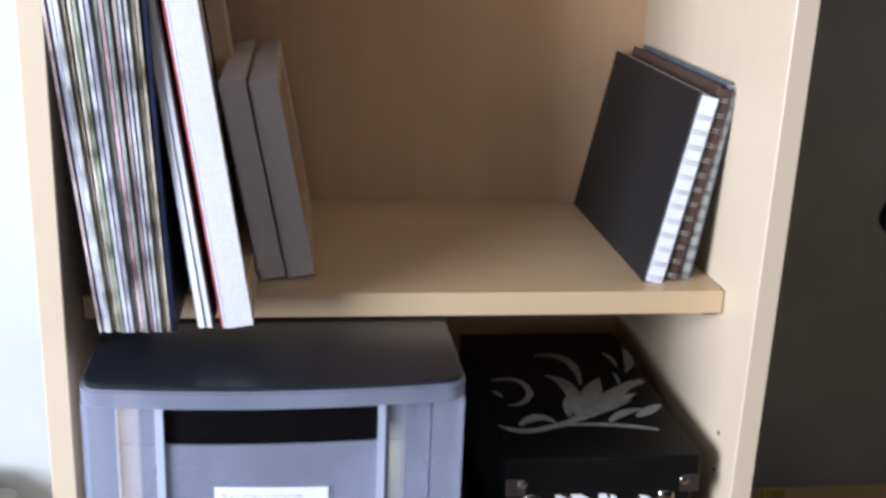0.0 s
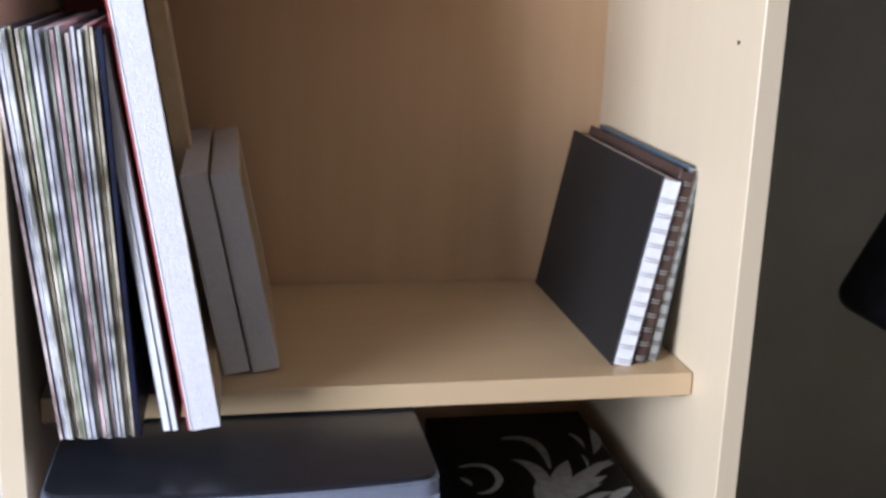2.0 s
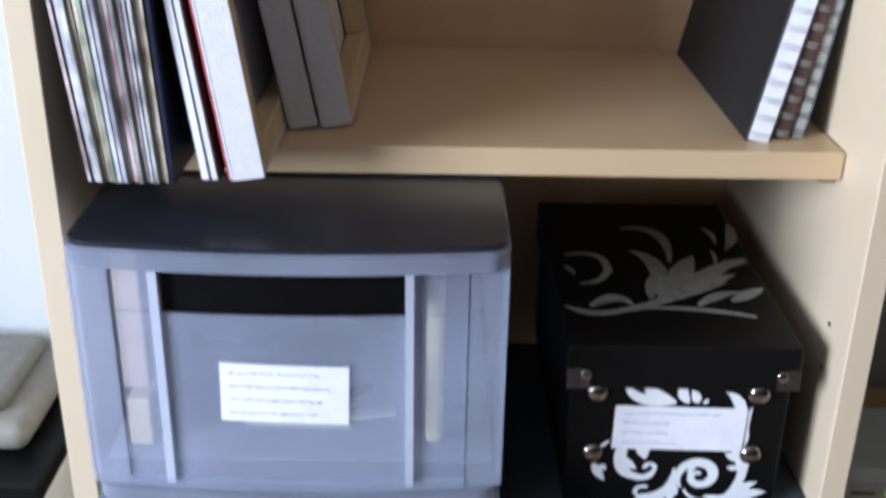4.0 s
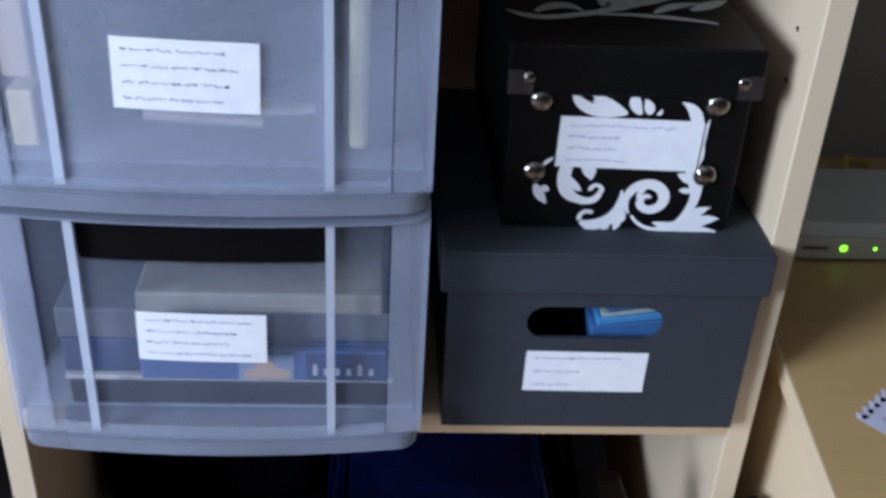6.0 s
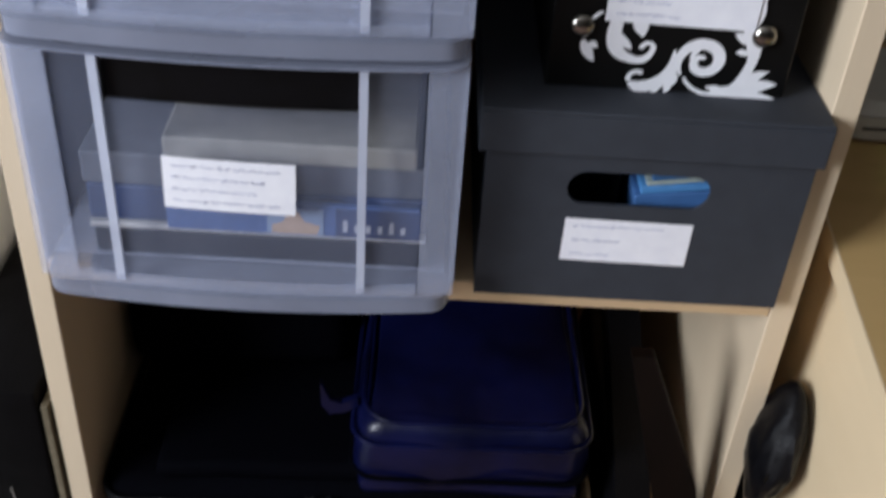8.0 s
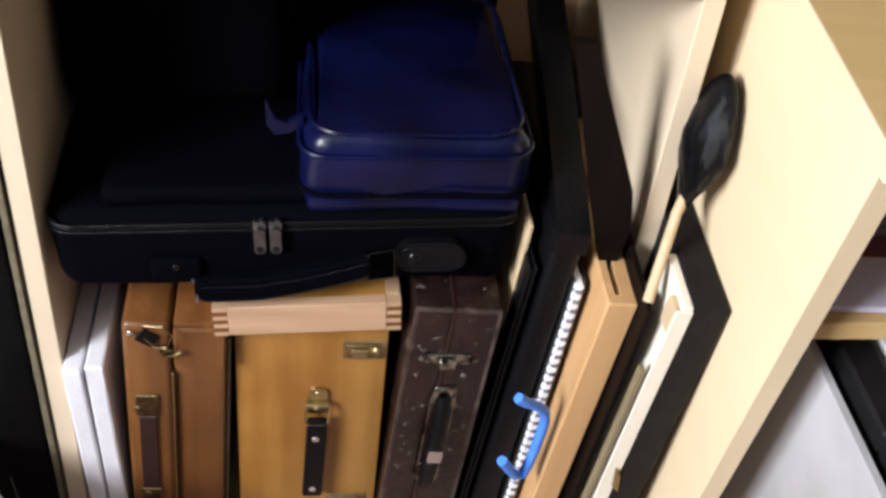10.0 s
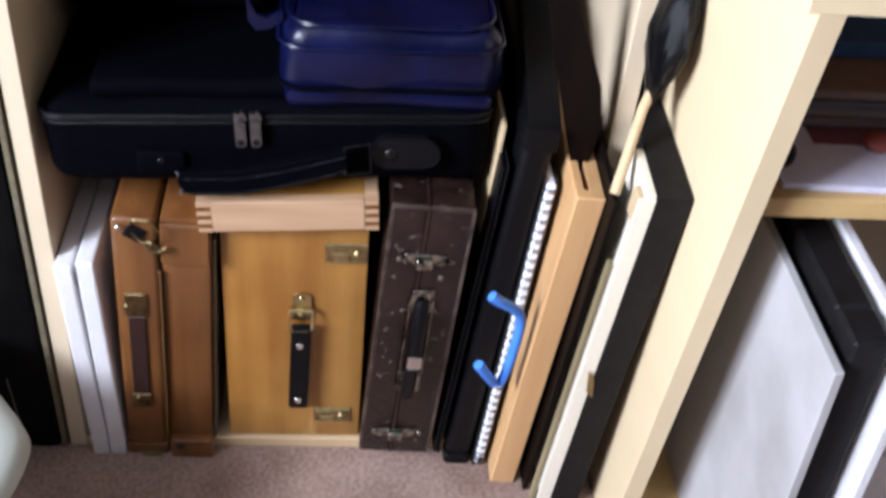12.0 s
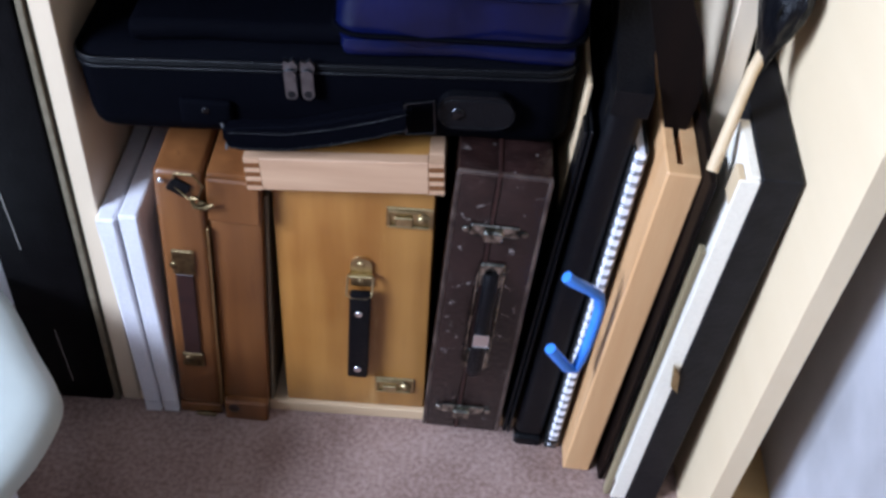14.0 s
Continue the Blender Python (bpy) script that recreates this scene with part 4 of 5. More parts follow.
part("body", box(0.1590, 0.3040, 0.003, 0.28, 0.0165, 0.3300, 0.0025, 2), HONEY, wb, smooth=True)
hd = part("handle", box(0.2265, 0.2475, -0.0110, -0.0040, 0.076, 0.200, 0.003, 2), LEATHER, wb, "black leather handle strap", smooth=True, m=lean(0.237, 0, 0.138, 0, 1.6, 0))
for z in (0.090, 0.172):
    part("rivet", dome(bmesh.new(), (0.2370 - (0.172 - z) * 0.02, -0.0112, z), 0.0042, flat=0.45), CHROME, hd, smooth=True)
tab = [(0.2285, 0.200), (0.2485, 0.200), (0.2485, 0.226)] + [(0.2385 + 0.0100 * math.cos(radians(a)), 0.228 + 0.0085 * math.sin(radians(a))) for a in range(15, 180, 15)] + [(0.2285, 0.226)]
bk = part("handle_bracket", prism(bmesh.new(), tab, "y", -0.0002, 0.0028), BRASS, wb, "arched brass mounting plate", smooth=True)
for z in (0.2285, 0.2065):
    part("screw", dome(bmesh.new(), (0.2385, -0.0006, z), 0.0036, flat=0.45), BRASS, bk, smooth=True)
part("bracket_bar", box(0.2270, 0.2505, -0.0062, -0.0004, 0.2145, 0.2180, 0.0010), BRASS, wb)
part("handle_ring", tube(bmesh.new(), [(0.2265, -0.004, 0.2175), (0.2255, -0.009, 0.196), (0.2300, -0.010, 0.1935), (0.2450, -0.010, 0.1935), (0.2495, -0.009, 0.196), (0.2505, -0.004, 0.2175)], 0.0012, 6), BRASS, wb, smooth=True)
for (xa, xb, za, zb) in ((0.2610, 0.3035, 0.2780, 0.3015), (0.2520, 0.2930, 0.0440, 0.0650)):
    lt = part("latch", box(xa, xb, 0.0005, 0.0029, za, zb, 0.001), BRASS, wb, "brass draw latch")
    part("latch_rim", tube(bmesh.new(), [(xa + 0.003, -0.001, za + 0.003), (xa + 0.003, -0.001, zb - 0.003), (xb - 0.012, -0.001, zb - 0.003), (xb - 0.004, -0.001, zb - 0.010), (xb - 0.004, -0.001, za + 0.003), (xa + 0.003, -0.001, za + 0.003)], 0.0016, 6), BRASS, lt, smooth=True)
    part("latch_tongue", box(xa + 0.008, xb - 0.018, -0.0030, 0.0004, za + 0.004, zb - 0.009, 0.001), BRASS, lt)
    part("catch", dome(bmesh.new(), (xb - 0.010, -0.001, (za + zb) / 2), 0.005, flat=0.6), BRASS, lt, smooth=True)
tr = thing("wooden_tray", (0.23, 0.12, 0.331), "pale pinkish wooden tray with finger-jointed corners on the art box", "tray")
mtray = lean(0.31, 0, 0.331, 0, -3.2, 0)
tray_z = 0.3345
part("front_rail", box(0.1560, 0.2990, -0.016, -0.004, tray_z, tray_z + 0.0345, 0.0008), PINKWOOD, tr, m=mtray)
for sx, ex in ((0.1430, 0.1560), (0.2990, 0.3120)):
    for k in range(7):
        za = tray_z + 0.0345 * k / 7
        part("finger_joint", box(sx, ex, -0.016, -0.004, za, za + 0.0345 / 7 - 0.0002), PINKWOOD if k % 2 == 0 else TAN, tr, m=mtray)
    part("side_rail", box(sx, ex, -0.0038, 0.27, tray_z, tray_z + 0.0345, 0.0008), PINKWOOD, tr, m=mtray)
part("tray_panel", box(0.1562, 0.2988, -0.0038, 0.27, tray_z + 0.027, tray_z + 0.0335, 0.0005), HONEY, tr, m=mtray)

# dark brown suitcase on its side
sc_ = thing("old_suitcase", (0.35, 0.1, 0.0), "small scuffed dark brown fibre suitcase standing on its side", "suitcase")
ms = lean(0.343, 0, 0.016, 2.2, 2.8, 0)
part("shell", box(0.3040, 0.3385, -0.020, 0.26, 0.017, 0.378, 0.0035, 2), SUITCASE, sc_, m=ms, smooth=True)
part("shell", box(0.3392, 0.3830, -0.020, 0.26, 0.017, 0.378, 0.0035, 2), SUITCASE, sc_, m=ms, smooth=True)
part("seam_lip", box(0.3375, 0.3402, -0.0212, 0.26, 0.020, 0.3785), BROWNLEATHER, sc_, m=ms)
for z in (0.308, 0.048):
    lt = part("latch_plate", box(0.3210, 0.3640, -0.0226, -0.0203, z, z + 0.013, 0.0015), TARNISH, sc_, "tarnished metal lock", m=ms)
    part("hasp", box(0.3330, 0.3500, -0.0275, -0.0228, z - 0.004, z + 0.009, 0.002), TARNISH, lt, m=ms)
    part("rivet", dome(bmesh.new(), (0.3180, -0.0208, z + 0.005), 0.0035, flat=0.5), TARNISH, lt, m=ms, smooth=True)
    part("rivet", dome(bmesh.new(), (0.3680, -0.0208, z + 0.005), 0.0035, flat=0.5), TARNISH, lt, m=ms, smooth=True)
part("handle_grip", tube(bmesh.new(), [(0.346, -0.022, 0.262), (0.346, -0.030, 0.245), (0.346, -0.033, 0.195), (0.346, -0.030, 0.140), (0.346, -0.022, 0.122)], 0.0075, 10), LEATHER, sc_, "black leather carrying handle", m=ms, smooth=True)
for z in (0.245, 0.125):
    part("handle_mount", box(0.3350, 0.3580, -0.0240, -0.0203, z, z + 0.030, 0.002), TARNISH, sc_, m=ms)
for x in (0.3345, 0.3575):
    part("handle_wire", tube(bmesh.new(), [(x, -0.0225, 0.262), (x, -0.0245, 0.19), (x, -0.0225, 0.128)], 0.0009, 6), TARNISH, sc_, m=ms, smooth=True)
for x0_, x1_ in ((0.3040, 0.3070), (0.3800, 0.3830)):
    part("edge_binding", box(x0_ - 0.0004, x1_ + 0.0004, -0.0206, -0.016, 0.02, 0.375, 0.0008), WORNEDGE, sc_, m=ms)

part("edge_binding", box(0.3045, 0.3380, -0.0206, -0.0165, 0.3745, 0.3786, 0.0008), WORNEDGE, sc_, m=ms)
part("edge_binding", box(0.3398, 0.3825, -0.0206, -0.0165, 0.3745, 0.3786, 0.0008), WORNEDGE, sc_, m=ms)
part("handle_buckle", box(0.3385, 0.3535, -0.0415, -0.0395, 0.180, 0.198, 0.002, 2), CHROME, sc_, "bright worn metal plate on the handle", m=ms)

# black laptop bag lying over the boxes
def soft_box(x0, x1, y0, y1, z0, z1, r, seg=4, sag=0.0, wob=0.0, seed=0):
    b = box(x0, x1, y0, y1, z0, z1, r, seg)
    bmesh.ops.subdivide_edges(b, edges=[e for e in b.edges if e.calc_length() > 0.05], cuts=5, use_grid_fill=True)
    bmesh.ops.triangulate(b, faces=[f for f in b.faces if len(f.verts) > 4])
    for v in b.verts:
        n = noise.noise(Vector((v.co.x * 14 + seed, v.co.y * 14, v.co.z * 14)))
        v.co += Vector((n, noise.noise(Vector((v.co.y * 15, v.co.x * 15 + seed, 3.1))), n)) * wob
        if sag and v.co.z > (z0 + z1) / 2:
            u, w = (v.co.x - x0) / (x1 - x0), (v.co.y - y0) / (y1 - y0)
            v.co.z -= sag * math.sin(math.pi * max(0, min(1, u))) * math.sin(math.pi * max(0, min(1, w)))
    return b

lb = thing("laptop_bag", (0.21, 0.15, 0.375), "padded black nylon laptop bag lying flat across the boxes", "bag")
ml = lean(0.21, 0.0, 0.41, 0, -2.6, 0)
LX0, LX1, LZ0, LZ1 = 0.008, 0.412, 0.3690, 0.4580
part("main_compartment", soft_box(LX0, LX1, 0.0, 0.32, LZ0, LZ1, 0.022, 4, 0.0, 0.003), NYLON, lb, m=ml, smooth=True)
part("front_pocket", soft_box(LX0 + 0.045, LX1 - 0.03, 0.012, 0.25, LZ1 - 0.004, LZ1 + 0.016, 0.008, 3, 0.0, 0.003, 5), NYLON, lb, m=ml, smooth=True)
def loop_path(x0, x1, y0, y1, z, r, n=6):
    pts = []
    for cx, cy, a in ((x1 - r, y0 + r, -90), (x1 - r, y1 - r, 0), (x0 + r, y1 - r, 90), (x0 + r, y0 + r, 180)):
        pts += [(cx + r * math.cos(radians(a + 90 * i / n)), cy + r * math.sin(radians(a + 90 * i / n)), z) for i in range(n + 1)]
    return pts + pts[:1]
for z in (LZ1 - 0.010, LZ1 - 0.017):
    part("zip_piping", tube(bmesh.new(), loop_path(LX0 - 0.001, LX1 + 0.001, -0.001, 0.321, z, 0.022), 0.0016, 6), LEATHER, lb, m=ml, smooth=True)
part("zip_track", tube(bmesh.new(), loop_path(LX0 - 0.0004, LX1 + 0.0004, -0.0004, 0.3204, LZ1 - 0.0135, 0.022), 0.0014, 6), BLACKPL, lb, m=ml, smooth=True)
for x in (0.1855, 0.1990):
    head = prism(bmesh.new(), [(x - 0.0060, LZ1 - 0.0125), (x - 0.0048, LZ1 - 0.0035), (x - 0.0012, LZ1 - 0.0060), (x + 0.0022, LZ1 - 0.0030), (x + 0.0058, LZ1 - 0.0085), (x + 0.0050, LZ1 - 0.0140)], "y", -0.0060, -0.0012)
    pl = part("zip_slider", head, STEEL, lb, "steel zip slider", m=ml)
    pull = prism(bmesh.new(), [(p[0], p[1]) for p in loop_path(x - 0.0052, x + 0.0044, LZ1 - 0.0385, LZ1 - 0.0110, 0.0, 0.0042)[:-1]], "y", -0.0085, -0.0066)
    part("zip_pull", pull, STEEL, pl, m=ml)
    # black disc on the solid pull, for the dark inside of its hole
    part("pull_hole_shade", cyl(bmesh.new(), (x - 0.0004, -0.0090, LZ1 - 0.0335), (x - 0.0004, -0.0084, LZ1 - 0.0335), 0.0033, seg=14), BLACKPAINT, pl, m=ml)
strap = prism(bmesh.new(), [(0.128, 0.378), (0.138, 0.3715), (0.181, 0.3740), (0.219, 0.3830), (0.251, 0.3930), (0.281, 0.4040), (0.281, 0.4300), (0.262, 0.4250), (0.224, 0.4140), (0.187, 0.4030), (0.141, 0.3985), (0.128, 0.394)], "y", -0.024, -0.010)
bmesh.ops.bevel(strap, geom=strap.edges[:], offset=0.0035, segments=3, affect="EDGES")
cs = part("carry_handle", strap, NYLON, lb, smooth=True)
for dz in (0.0045, 0.0200):
    part("strap_stitch", tube(bmesh.new(), [(0.134, -0.0242, 0.3722 + dz), (0.181, -0.0242, 0.3745 + dz), (0.219, -0.0242, 0.3832 + dz), (0.251, -0.0242, 0.3930 + dz), (0.278, -0.0242, 0.4030 + dz)], 0.0006, 5), LEATHER, cs, smooth=True)
part("handle_end", box(0.090, 0.134, -0.006, 0.002, 0.382, 0.408, 0.0038, 3), NYLON, lb, smooth=True)
part("handle_end", prism(bmesh.new(), [(p[0], p[1]) for p in loop_path(0.302, 0.362, 0.4035, 0.4365, 0.0, 0.0150)[:-1]], "y", -0.0125, -0.0040), LEATHER, lb, "stitched leatherette handle patch", smooth=True, m=lean(0.33, 0, 0.42, 0, -2, 0))
part("stitching", tube(bmesh.new(), [(p[0], -0.0128, p[1]) for p in loop_path(0.3025, 0.3635, 0.4060, 0.4320, 0.0, 0.0128)], 0.0005, 5), LEATHER, lb, m=lean(0.33, 0, 0.42, 0, -2, 0), smooth=True)
part("rivet", dome(bmesh.new(), (0.318, -0.0130, 0.419), 0.0060, flat=0.4), DARKMETAL, lb, smooth=True)
part("rivet", dome(bmesh.new(), (0.112, -0.0062, 0.399), 0.0036, flat=0.4), DARKMETAL, lb, smooth=True)
part("ring", tube(bmesh.new(), [(0.277, -0.020, 0.431), (0.299, -0.018, 0.434), (0.301, -0.018, 0.403), (0.278, -0.020, 0.401), (0.276, -0.020, 0.431)], 0.0017, 8), DARKMETAL, lb, "dark metal rectangular ring", smooth=True)
part("ring", tube(bmesh.new(), [(0.126, -0.012, 0.392), (0.132, -0.018, 0.384), (0.130, -0.020, 0.372)], 0.0016, 8), STEEL, lb, smooth=True)

# blue cool bag
cb = thing("blue_bag", (0.32, 0.12, 0.455), "shiny dark blue nylon zip bag resting on the laptop bag", "bag")
mb = lean(0.32, 0.1, 0.46, 0, -1.0, 0)
part("body", soft_box(0.2190, 0.4130, 0.004, 0.262, 0.4600, 0.5330, 0.022, 4, 0.006, 0.009, 9), BLUENYL, cb, m=mb, smooth=True)
part("base_band", soft_box(0.2230, 0.4090, 0.001, 0.262, 0.4580, 0.4750, 0.007, 2, 0, 0.003, 2), BLUENYL, cb, m=mb, smooth=True)
for z, g in ((0.4785, 0.0015), (0.5170, 0.0)):
    part("zip", tube(bmesh.new(), loop_path(0.2175 - g, 0.4145 + g, 0.0020 - g, 0.2635, z, 0.024), 0.0022, 6), NYLON if z < 0.5 else BLUENYL, cb, m=mb, smooth=True)
part("piping", tube(bmesh.new(), loop_path(0.2260, 0.4060, 0.012, 0.256, 0.5335, 0.030), 0.0024, 6), BLUENYL, cb, m=mb, smooth=True)
part("top_panel", soft_box(0.2320, 0.4000, 0.018, 0.250, 0.5280, 0.5360, 0.003, 2, -0.004, 0.004, 4), BLUENYL, cb, m=mb, smooth=True)
tabm = prism(bmesh.new(), [(0.2190, 0.530), (0.2060, 0.522), (0.1960, 0.526), (0.1880, 0.545), (0.1890, 0.520), (0.1960, 0.510), (0.2080, 0.512), (0.2200, 0.520)], "y", 0.040, 0.046)
part("side_tab", tabm, BLUENYL, cb)

# black bag shapes added to fill the dark back; they block bounced light
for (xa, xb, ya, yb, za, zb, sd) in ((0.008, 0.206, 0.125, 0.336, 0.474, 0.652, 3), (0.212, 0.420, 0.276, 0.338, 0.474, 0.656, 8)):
    hb_ = thing("back_filler_bag", ((xa + xb) / 2, (ya + yb) / 2, za), "black bag shape added to fill the dark back of the compartment", "bag", "black bags at the back")
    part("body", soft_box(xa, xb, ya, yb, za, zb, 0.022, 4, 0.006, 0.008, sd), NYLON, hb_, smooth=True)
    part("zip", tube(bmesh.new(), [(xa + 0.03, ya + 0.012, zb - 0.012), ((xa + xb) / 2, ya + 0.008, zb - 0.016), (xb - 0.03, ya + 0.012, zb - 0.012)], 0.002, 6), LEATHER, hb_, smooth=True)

# thin boards, portfolio, sketchbooks and drawing board lean to the right
def leaner(name, a, m, mat, label, cat, bevel=0.001):
    return tagged(part(name, box(*a, bevel, 2), mat, None, m=m), label, cat)
leaner("plywood_offcut", (0.3945, 0.3985, 0.004, 0.25, 0.0155, 0.445), lean(0.3945, 0, 0.0155, 0, 3.4, 0), RAWWOOD, "thin pale plywood board standing behind a black folder", "board")
po = thing("art_portfolio", (0.42, 0.1, 0.0), "black leatherette art folder with a blue plastic handle", "portfolio")
mp_ = lean(0.400, 0, 0.0, 0, 4.6, 0)
part("cover", box(0.3870, 0.3905, -0.020, 0.26, 0.0160, 0.415, 0.001), LEATHER, po, m=mp_)
part("cover", box(0.3915, 0.3940, -0.022, 0.26, 0.0160, 0.418, 0.001), LEATHER, po, m=mp_)
part("body", box(0.4000, 0.4300, -0.024, 0.27, 0.0165, 0.460, 0.009, 4), LEATHER, po, m=mp_, smooth=True)
part("lower_edge", box(0.4005, 0.4295, -0.024, -0.0008, 0.0006, 0.0163, 0.003), LEATHER, po, m=mp_)
part("flap", prism(bmesh.new(), [(-0.026, 0.440), (-0.026, 0.463), (0.26, 0.56), (0.26, 0.530)], "x", 0.4010, 0.4310), LEATHER, po, m=mp_)
hpts = [(0.418, -0.075, 0.306), (0.424, -0.074, 0.300), (0.441, -0.066, 0.284), (0.451, -0.060, 0.270), (0.454, -0.058, 0.255), (0.453, -0.058, 0.235), (0.450, -0.058, 0.205), (0.447, -0.058, 0.185), (0.443, -0.060, 0.174), (0.435, -0.064, 0.178), (0.424, -0.070, 0.198), (0.415, -0.074, 0.214)]
part("handle", tube(bmesh.new(), hpts, 0.0052, 10), BLUEPL, po, "bright blue plastic carrying handle", smooth=True)
sk = thing("large_sketchbook", (0.45, 0.1, 0.0), "large black sketchbook with white page edges and twin wire loops", "sketchbook")
mk = lean(0.440, 0, 0.0, 0, 3.9, 0)
part("cover", box(0.4335, 0.4365, -0.024, 0.25, 0.0160, 0.405, 0.001), BOOKBLACK, sk, m=mk)
part("cover", box(0.4435, 0.4465, -0.024, 0.25, 0.0160, 0.405, 0.001), BOOKBLACK, sk, m=mk)
part("lower_edge", box(0.4340, 0.4460, -0.024, -0.0008, 0.0006, 0.0158), BOOKBLACK, sk, m=mk)
part("page_block", box(0.4355, 0.4445, -0.0290, 0.245, 0.0180, 0.403, 0.0015), PAPER, sk, m=mk)
for k in range(33):
    for dz in (0.0, 0.0026):
        z = 0.012 + k * 0.0120 + dz
        ring = tube(bmesh.new(), [(0.4400 + 0.0062 * math.cos(t), -0.0245 + 0.0062 * math.sin(t), z) for t in np.linspace(0, 2 * math.pi, 11)], 0.0007, 5)
        part("wire_ring", ring, STEEL, sk, m=mk, smooth=True)
dbm = lean(0.4655, -0.05, 0.0, 2.6, 3.9, 0)
db = part("drawing_board", box(0.4525, 0.4800, -0.050, 0.22, 0.0006, 0.420, 0.0015), PALEWOOD, None, m=dbm)
tagged(db, "thick pale beech board with a slot in its top edge", "board")
slot(db, 0.4895, 0.4952, -0.057, 0.35, 0.398, 0.60)
dv = part("dark_divider", prism(bmesh.new(), [(0.4898, 0.3985), (0.4948, 0.3985), (0.5020, 0.428), (0.5055, 0.458), (0.4980, 0.500), (0.4400, 0.640), (0.4230, 0.640), (0.4640, 0.490), (0.4800, 0.432)], "y", -0.015, -0.004), SHADEDWOOD, None)
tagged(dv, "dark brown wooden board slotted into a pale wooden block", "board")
gm = lean(0.5155, -0.080, 0.0, 4.0, 2.8, 0)
leaner("wooden_batten", (0.4935, 0.4990, -0.0780, -0.0690, 0.0006, 0.372), gm, OLIVE, "narrow olive-brown wooden batten leaning beside a canvas", "batten")
# dark sheet added to fill the gap beside the canvas with shade
leaner("gap_shade_sheet", (0.4880, 0.4930, -0.0620, 0.08, 0.0006, 0.430), gm, SHADEDWOOD, "dark sheet added for the shade in the gap", "board")
fc = thing("black_edged_canvas", (0.54, 0.1, 0.0), "deep canvas with a white face and black painted edges", "canvas")
mf = lean(0.5155, -0.080, 0.0, 4.0, 2.8, 0)
part("white_face", box(0.5068, 0.5155, -0.0790, -0.015, 0.0006, 0.4560, 0.001), WARMWHITE, fc, m=mf)
part("folded_cloth", box(0.5000, 0.5155, -0.0812, -0.0791, 0.0006, 0.4535, 0.0008), WARMWHITE, fc, m=mf)
part("stretcher_bar", box(0.5008, 0.5067, -0.0790, -0.058, 0.4220, 0.4500, 0.001), RAWWOOD, fc, m=mf)
part("black_side", box(0.5156, 0.5460, -0.0820, 0.12, 0.0006, 0.4580, 0.0012), BLACKPAINT, fc, m=mf)
part("hanging_tab", prism(bmesh.new(), [(0.5075, 0.235), (0.5115, 0.205), (0.5195, 0.196), (0.5155, 0.222)], "y", -0.0850, -0.0825), BRASS, fc, "bent brass hanging tab", m=mf)

# wrapped brush in the gap
br = thing("wrapped_brush", (0.548, -0.02, 0.36), "wooden-handled brush with its head wrapped in black plastic", "brush")
part("handle", tube(bmesh.new(), [(0.5100, -0.0810, 0.4335), (0.5125, -0.0760, 0.441), (0.5225, -0.056, 0.468), (0.5325, -0.036, 0.494), (0.5400, -0.026, 0.506)], 0.0047, 10), RAWWOOD, br, smooth=True)
hb = bmesh.new()
bmesh.ops.create_icosphere(hb, subdivisions=4, radius=1.0)
for v in hb.verts:
    t = (v.co.z + 1) / 2
    u = min(1, max(0, (t - 0.05) / 0.5))
    w = 0.0125 + 0.0165 * u * u * (3 - 2 * u)
    k = 1 + 0.13 * noise.noise(v.co * 3.1) + 0.08 * noise.noise(v.co * 8)
    v.co = Vector((0.5385 + 0.017 * t + v.co.x * w * 0.62 * k, -0.027 + 0.020 * t + v.co.y * w * 1.1 * k, 0.484 + 0.128 * t))
part("plastic_wrap", hb, LEATHER, br, "crumpled black plastic wrapping", smooth=True)

# ---- the desk ----
DT, SH = 0.728, 0.5075
desk = thing("desk", (1.1, 0.05, 0), "beech-effect desk with open shelves, its side panel slanted to fit the view", "desk")
def desk_x(y):
    """The desktop's left edge, set askew to the bookcase to fit the camera's view."""
    return 0.557 + 0.08 * y
part("desktop", prism(bmesh.new(), [(desk_x(-0.276) + 0.0015, -0.276), (1.75, -0.276), (1.75, 0.370), (desk_x(0.37) + 0.0015, 0.370)], "z", DT - 0.018, DT), DESKWOOD, desk)
part("edge_band", prism(bmesh.new(), [(desk_x(-0.276), -0.276), (desk_x(-0.276) + 0.0014, -0.276), (desk_x(0.37) + 0.0014, 0.370), (desk_x(0.37), 0.370)], "z", DT - 0.018, DT), DESKSIDE, desk)
part("edge_band", box(desk_x(-0.278), 1.75, -0.2778, -0.2762, DT - 0.018, DT, 0.0004), DESKSIDE, desk)
# front edges slanted to fit the camera's view
for x in (0.5700, 1.24):
    part("side_panel", prism(bmesh.new(), [(-0.1350, 0.0), (-0.2250, DT - 0.0185), (0.365, DT - 0.0185), (0.365, 0.0)], "x", x, x + 0.018), DESKSIDE, desk)
part("shelf", box(0.5882, 1.2398, -0.180, 0.365, 0.489, 0.507, 0.001), DESKWOOD, desk)
part("base_shelf", box(0.5882, 1.2398, -0.126, 0.365, 0.030, 0.048, 0.001), DESKWOOD, desk)
part("plinth", box(0.5882, 1.2398, -0.120, -0.104, 0.0, 0.0298), DESKWOOD, desk)
part("back_panel", box(0.5882, 1.2398, 0.352, 0.3648, 0.0482, DT - 0.023), GREYBOARD, desk)

# router with three lit lamps
rt = thing("router", (0.70, 0.22, DT), "flat off-white internet router with green indicator lights", "router")
rx0, rx1, ry0, ry1 = 0.606, 0.792, 0.164, 0.282
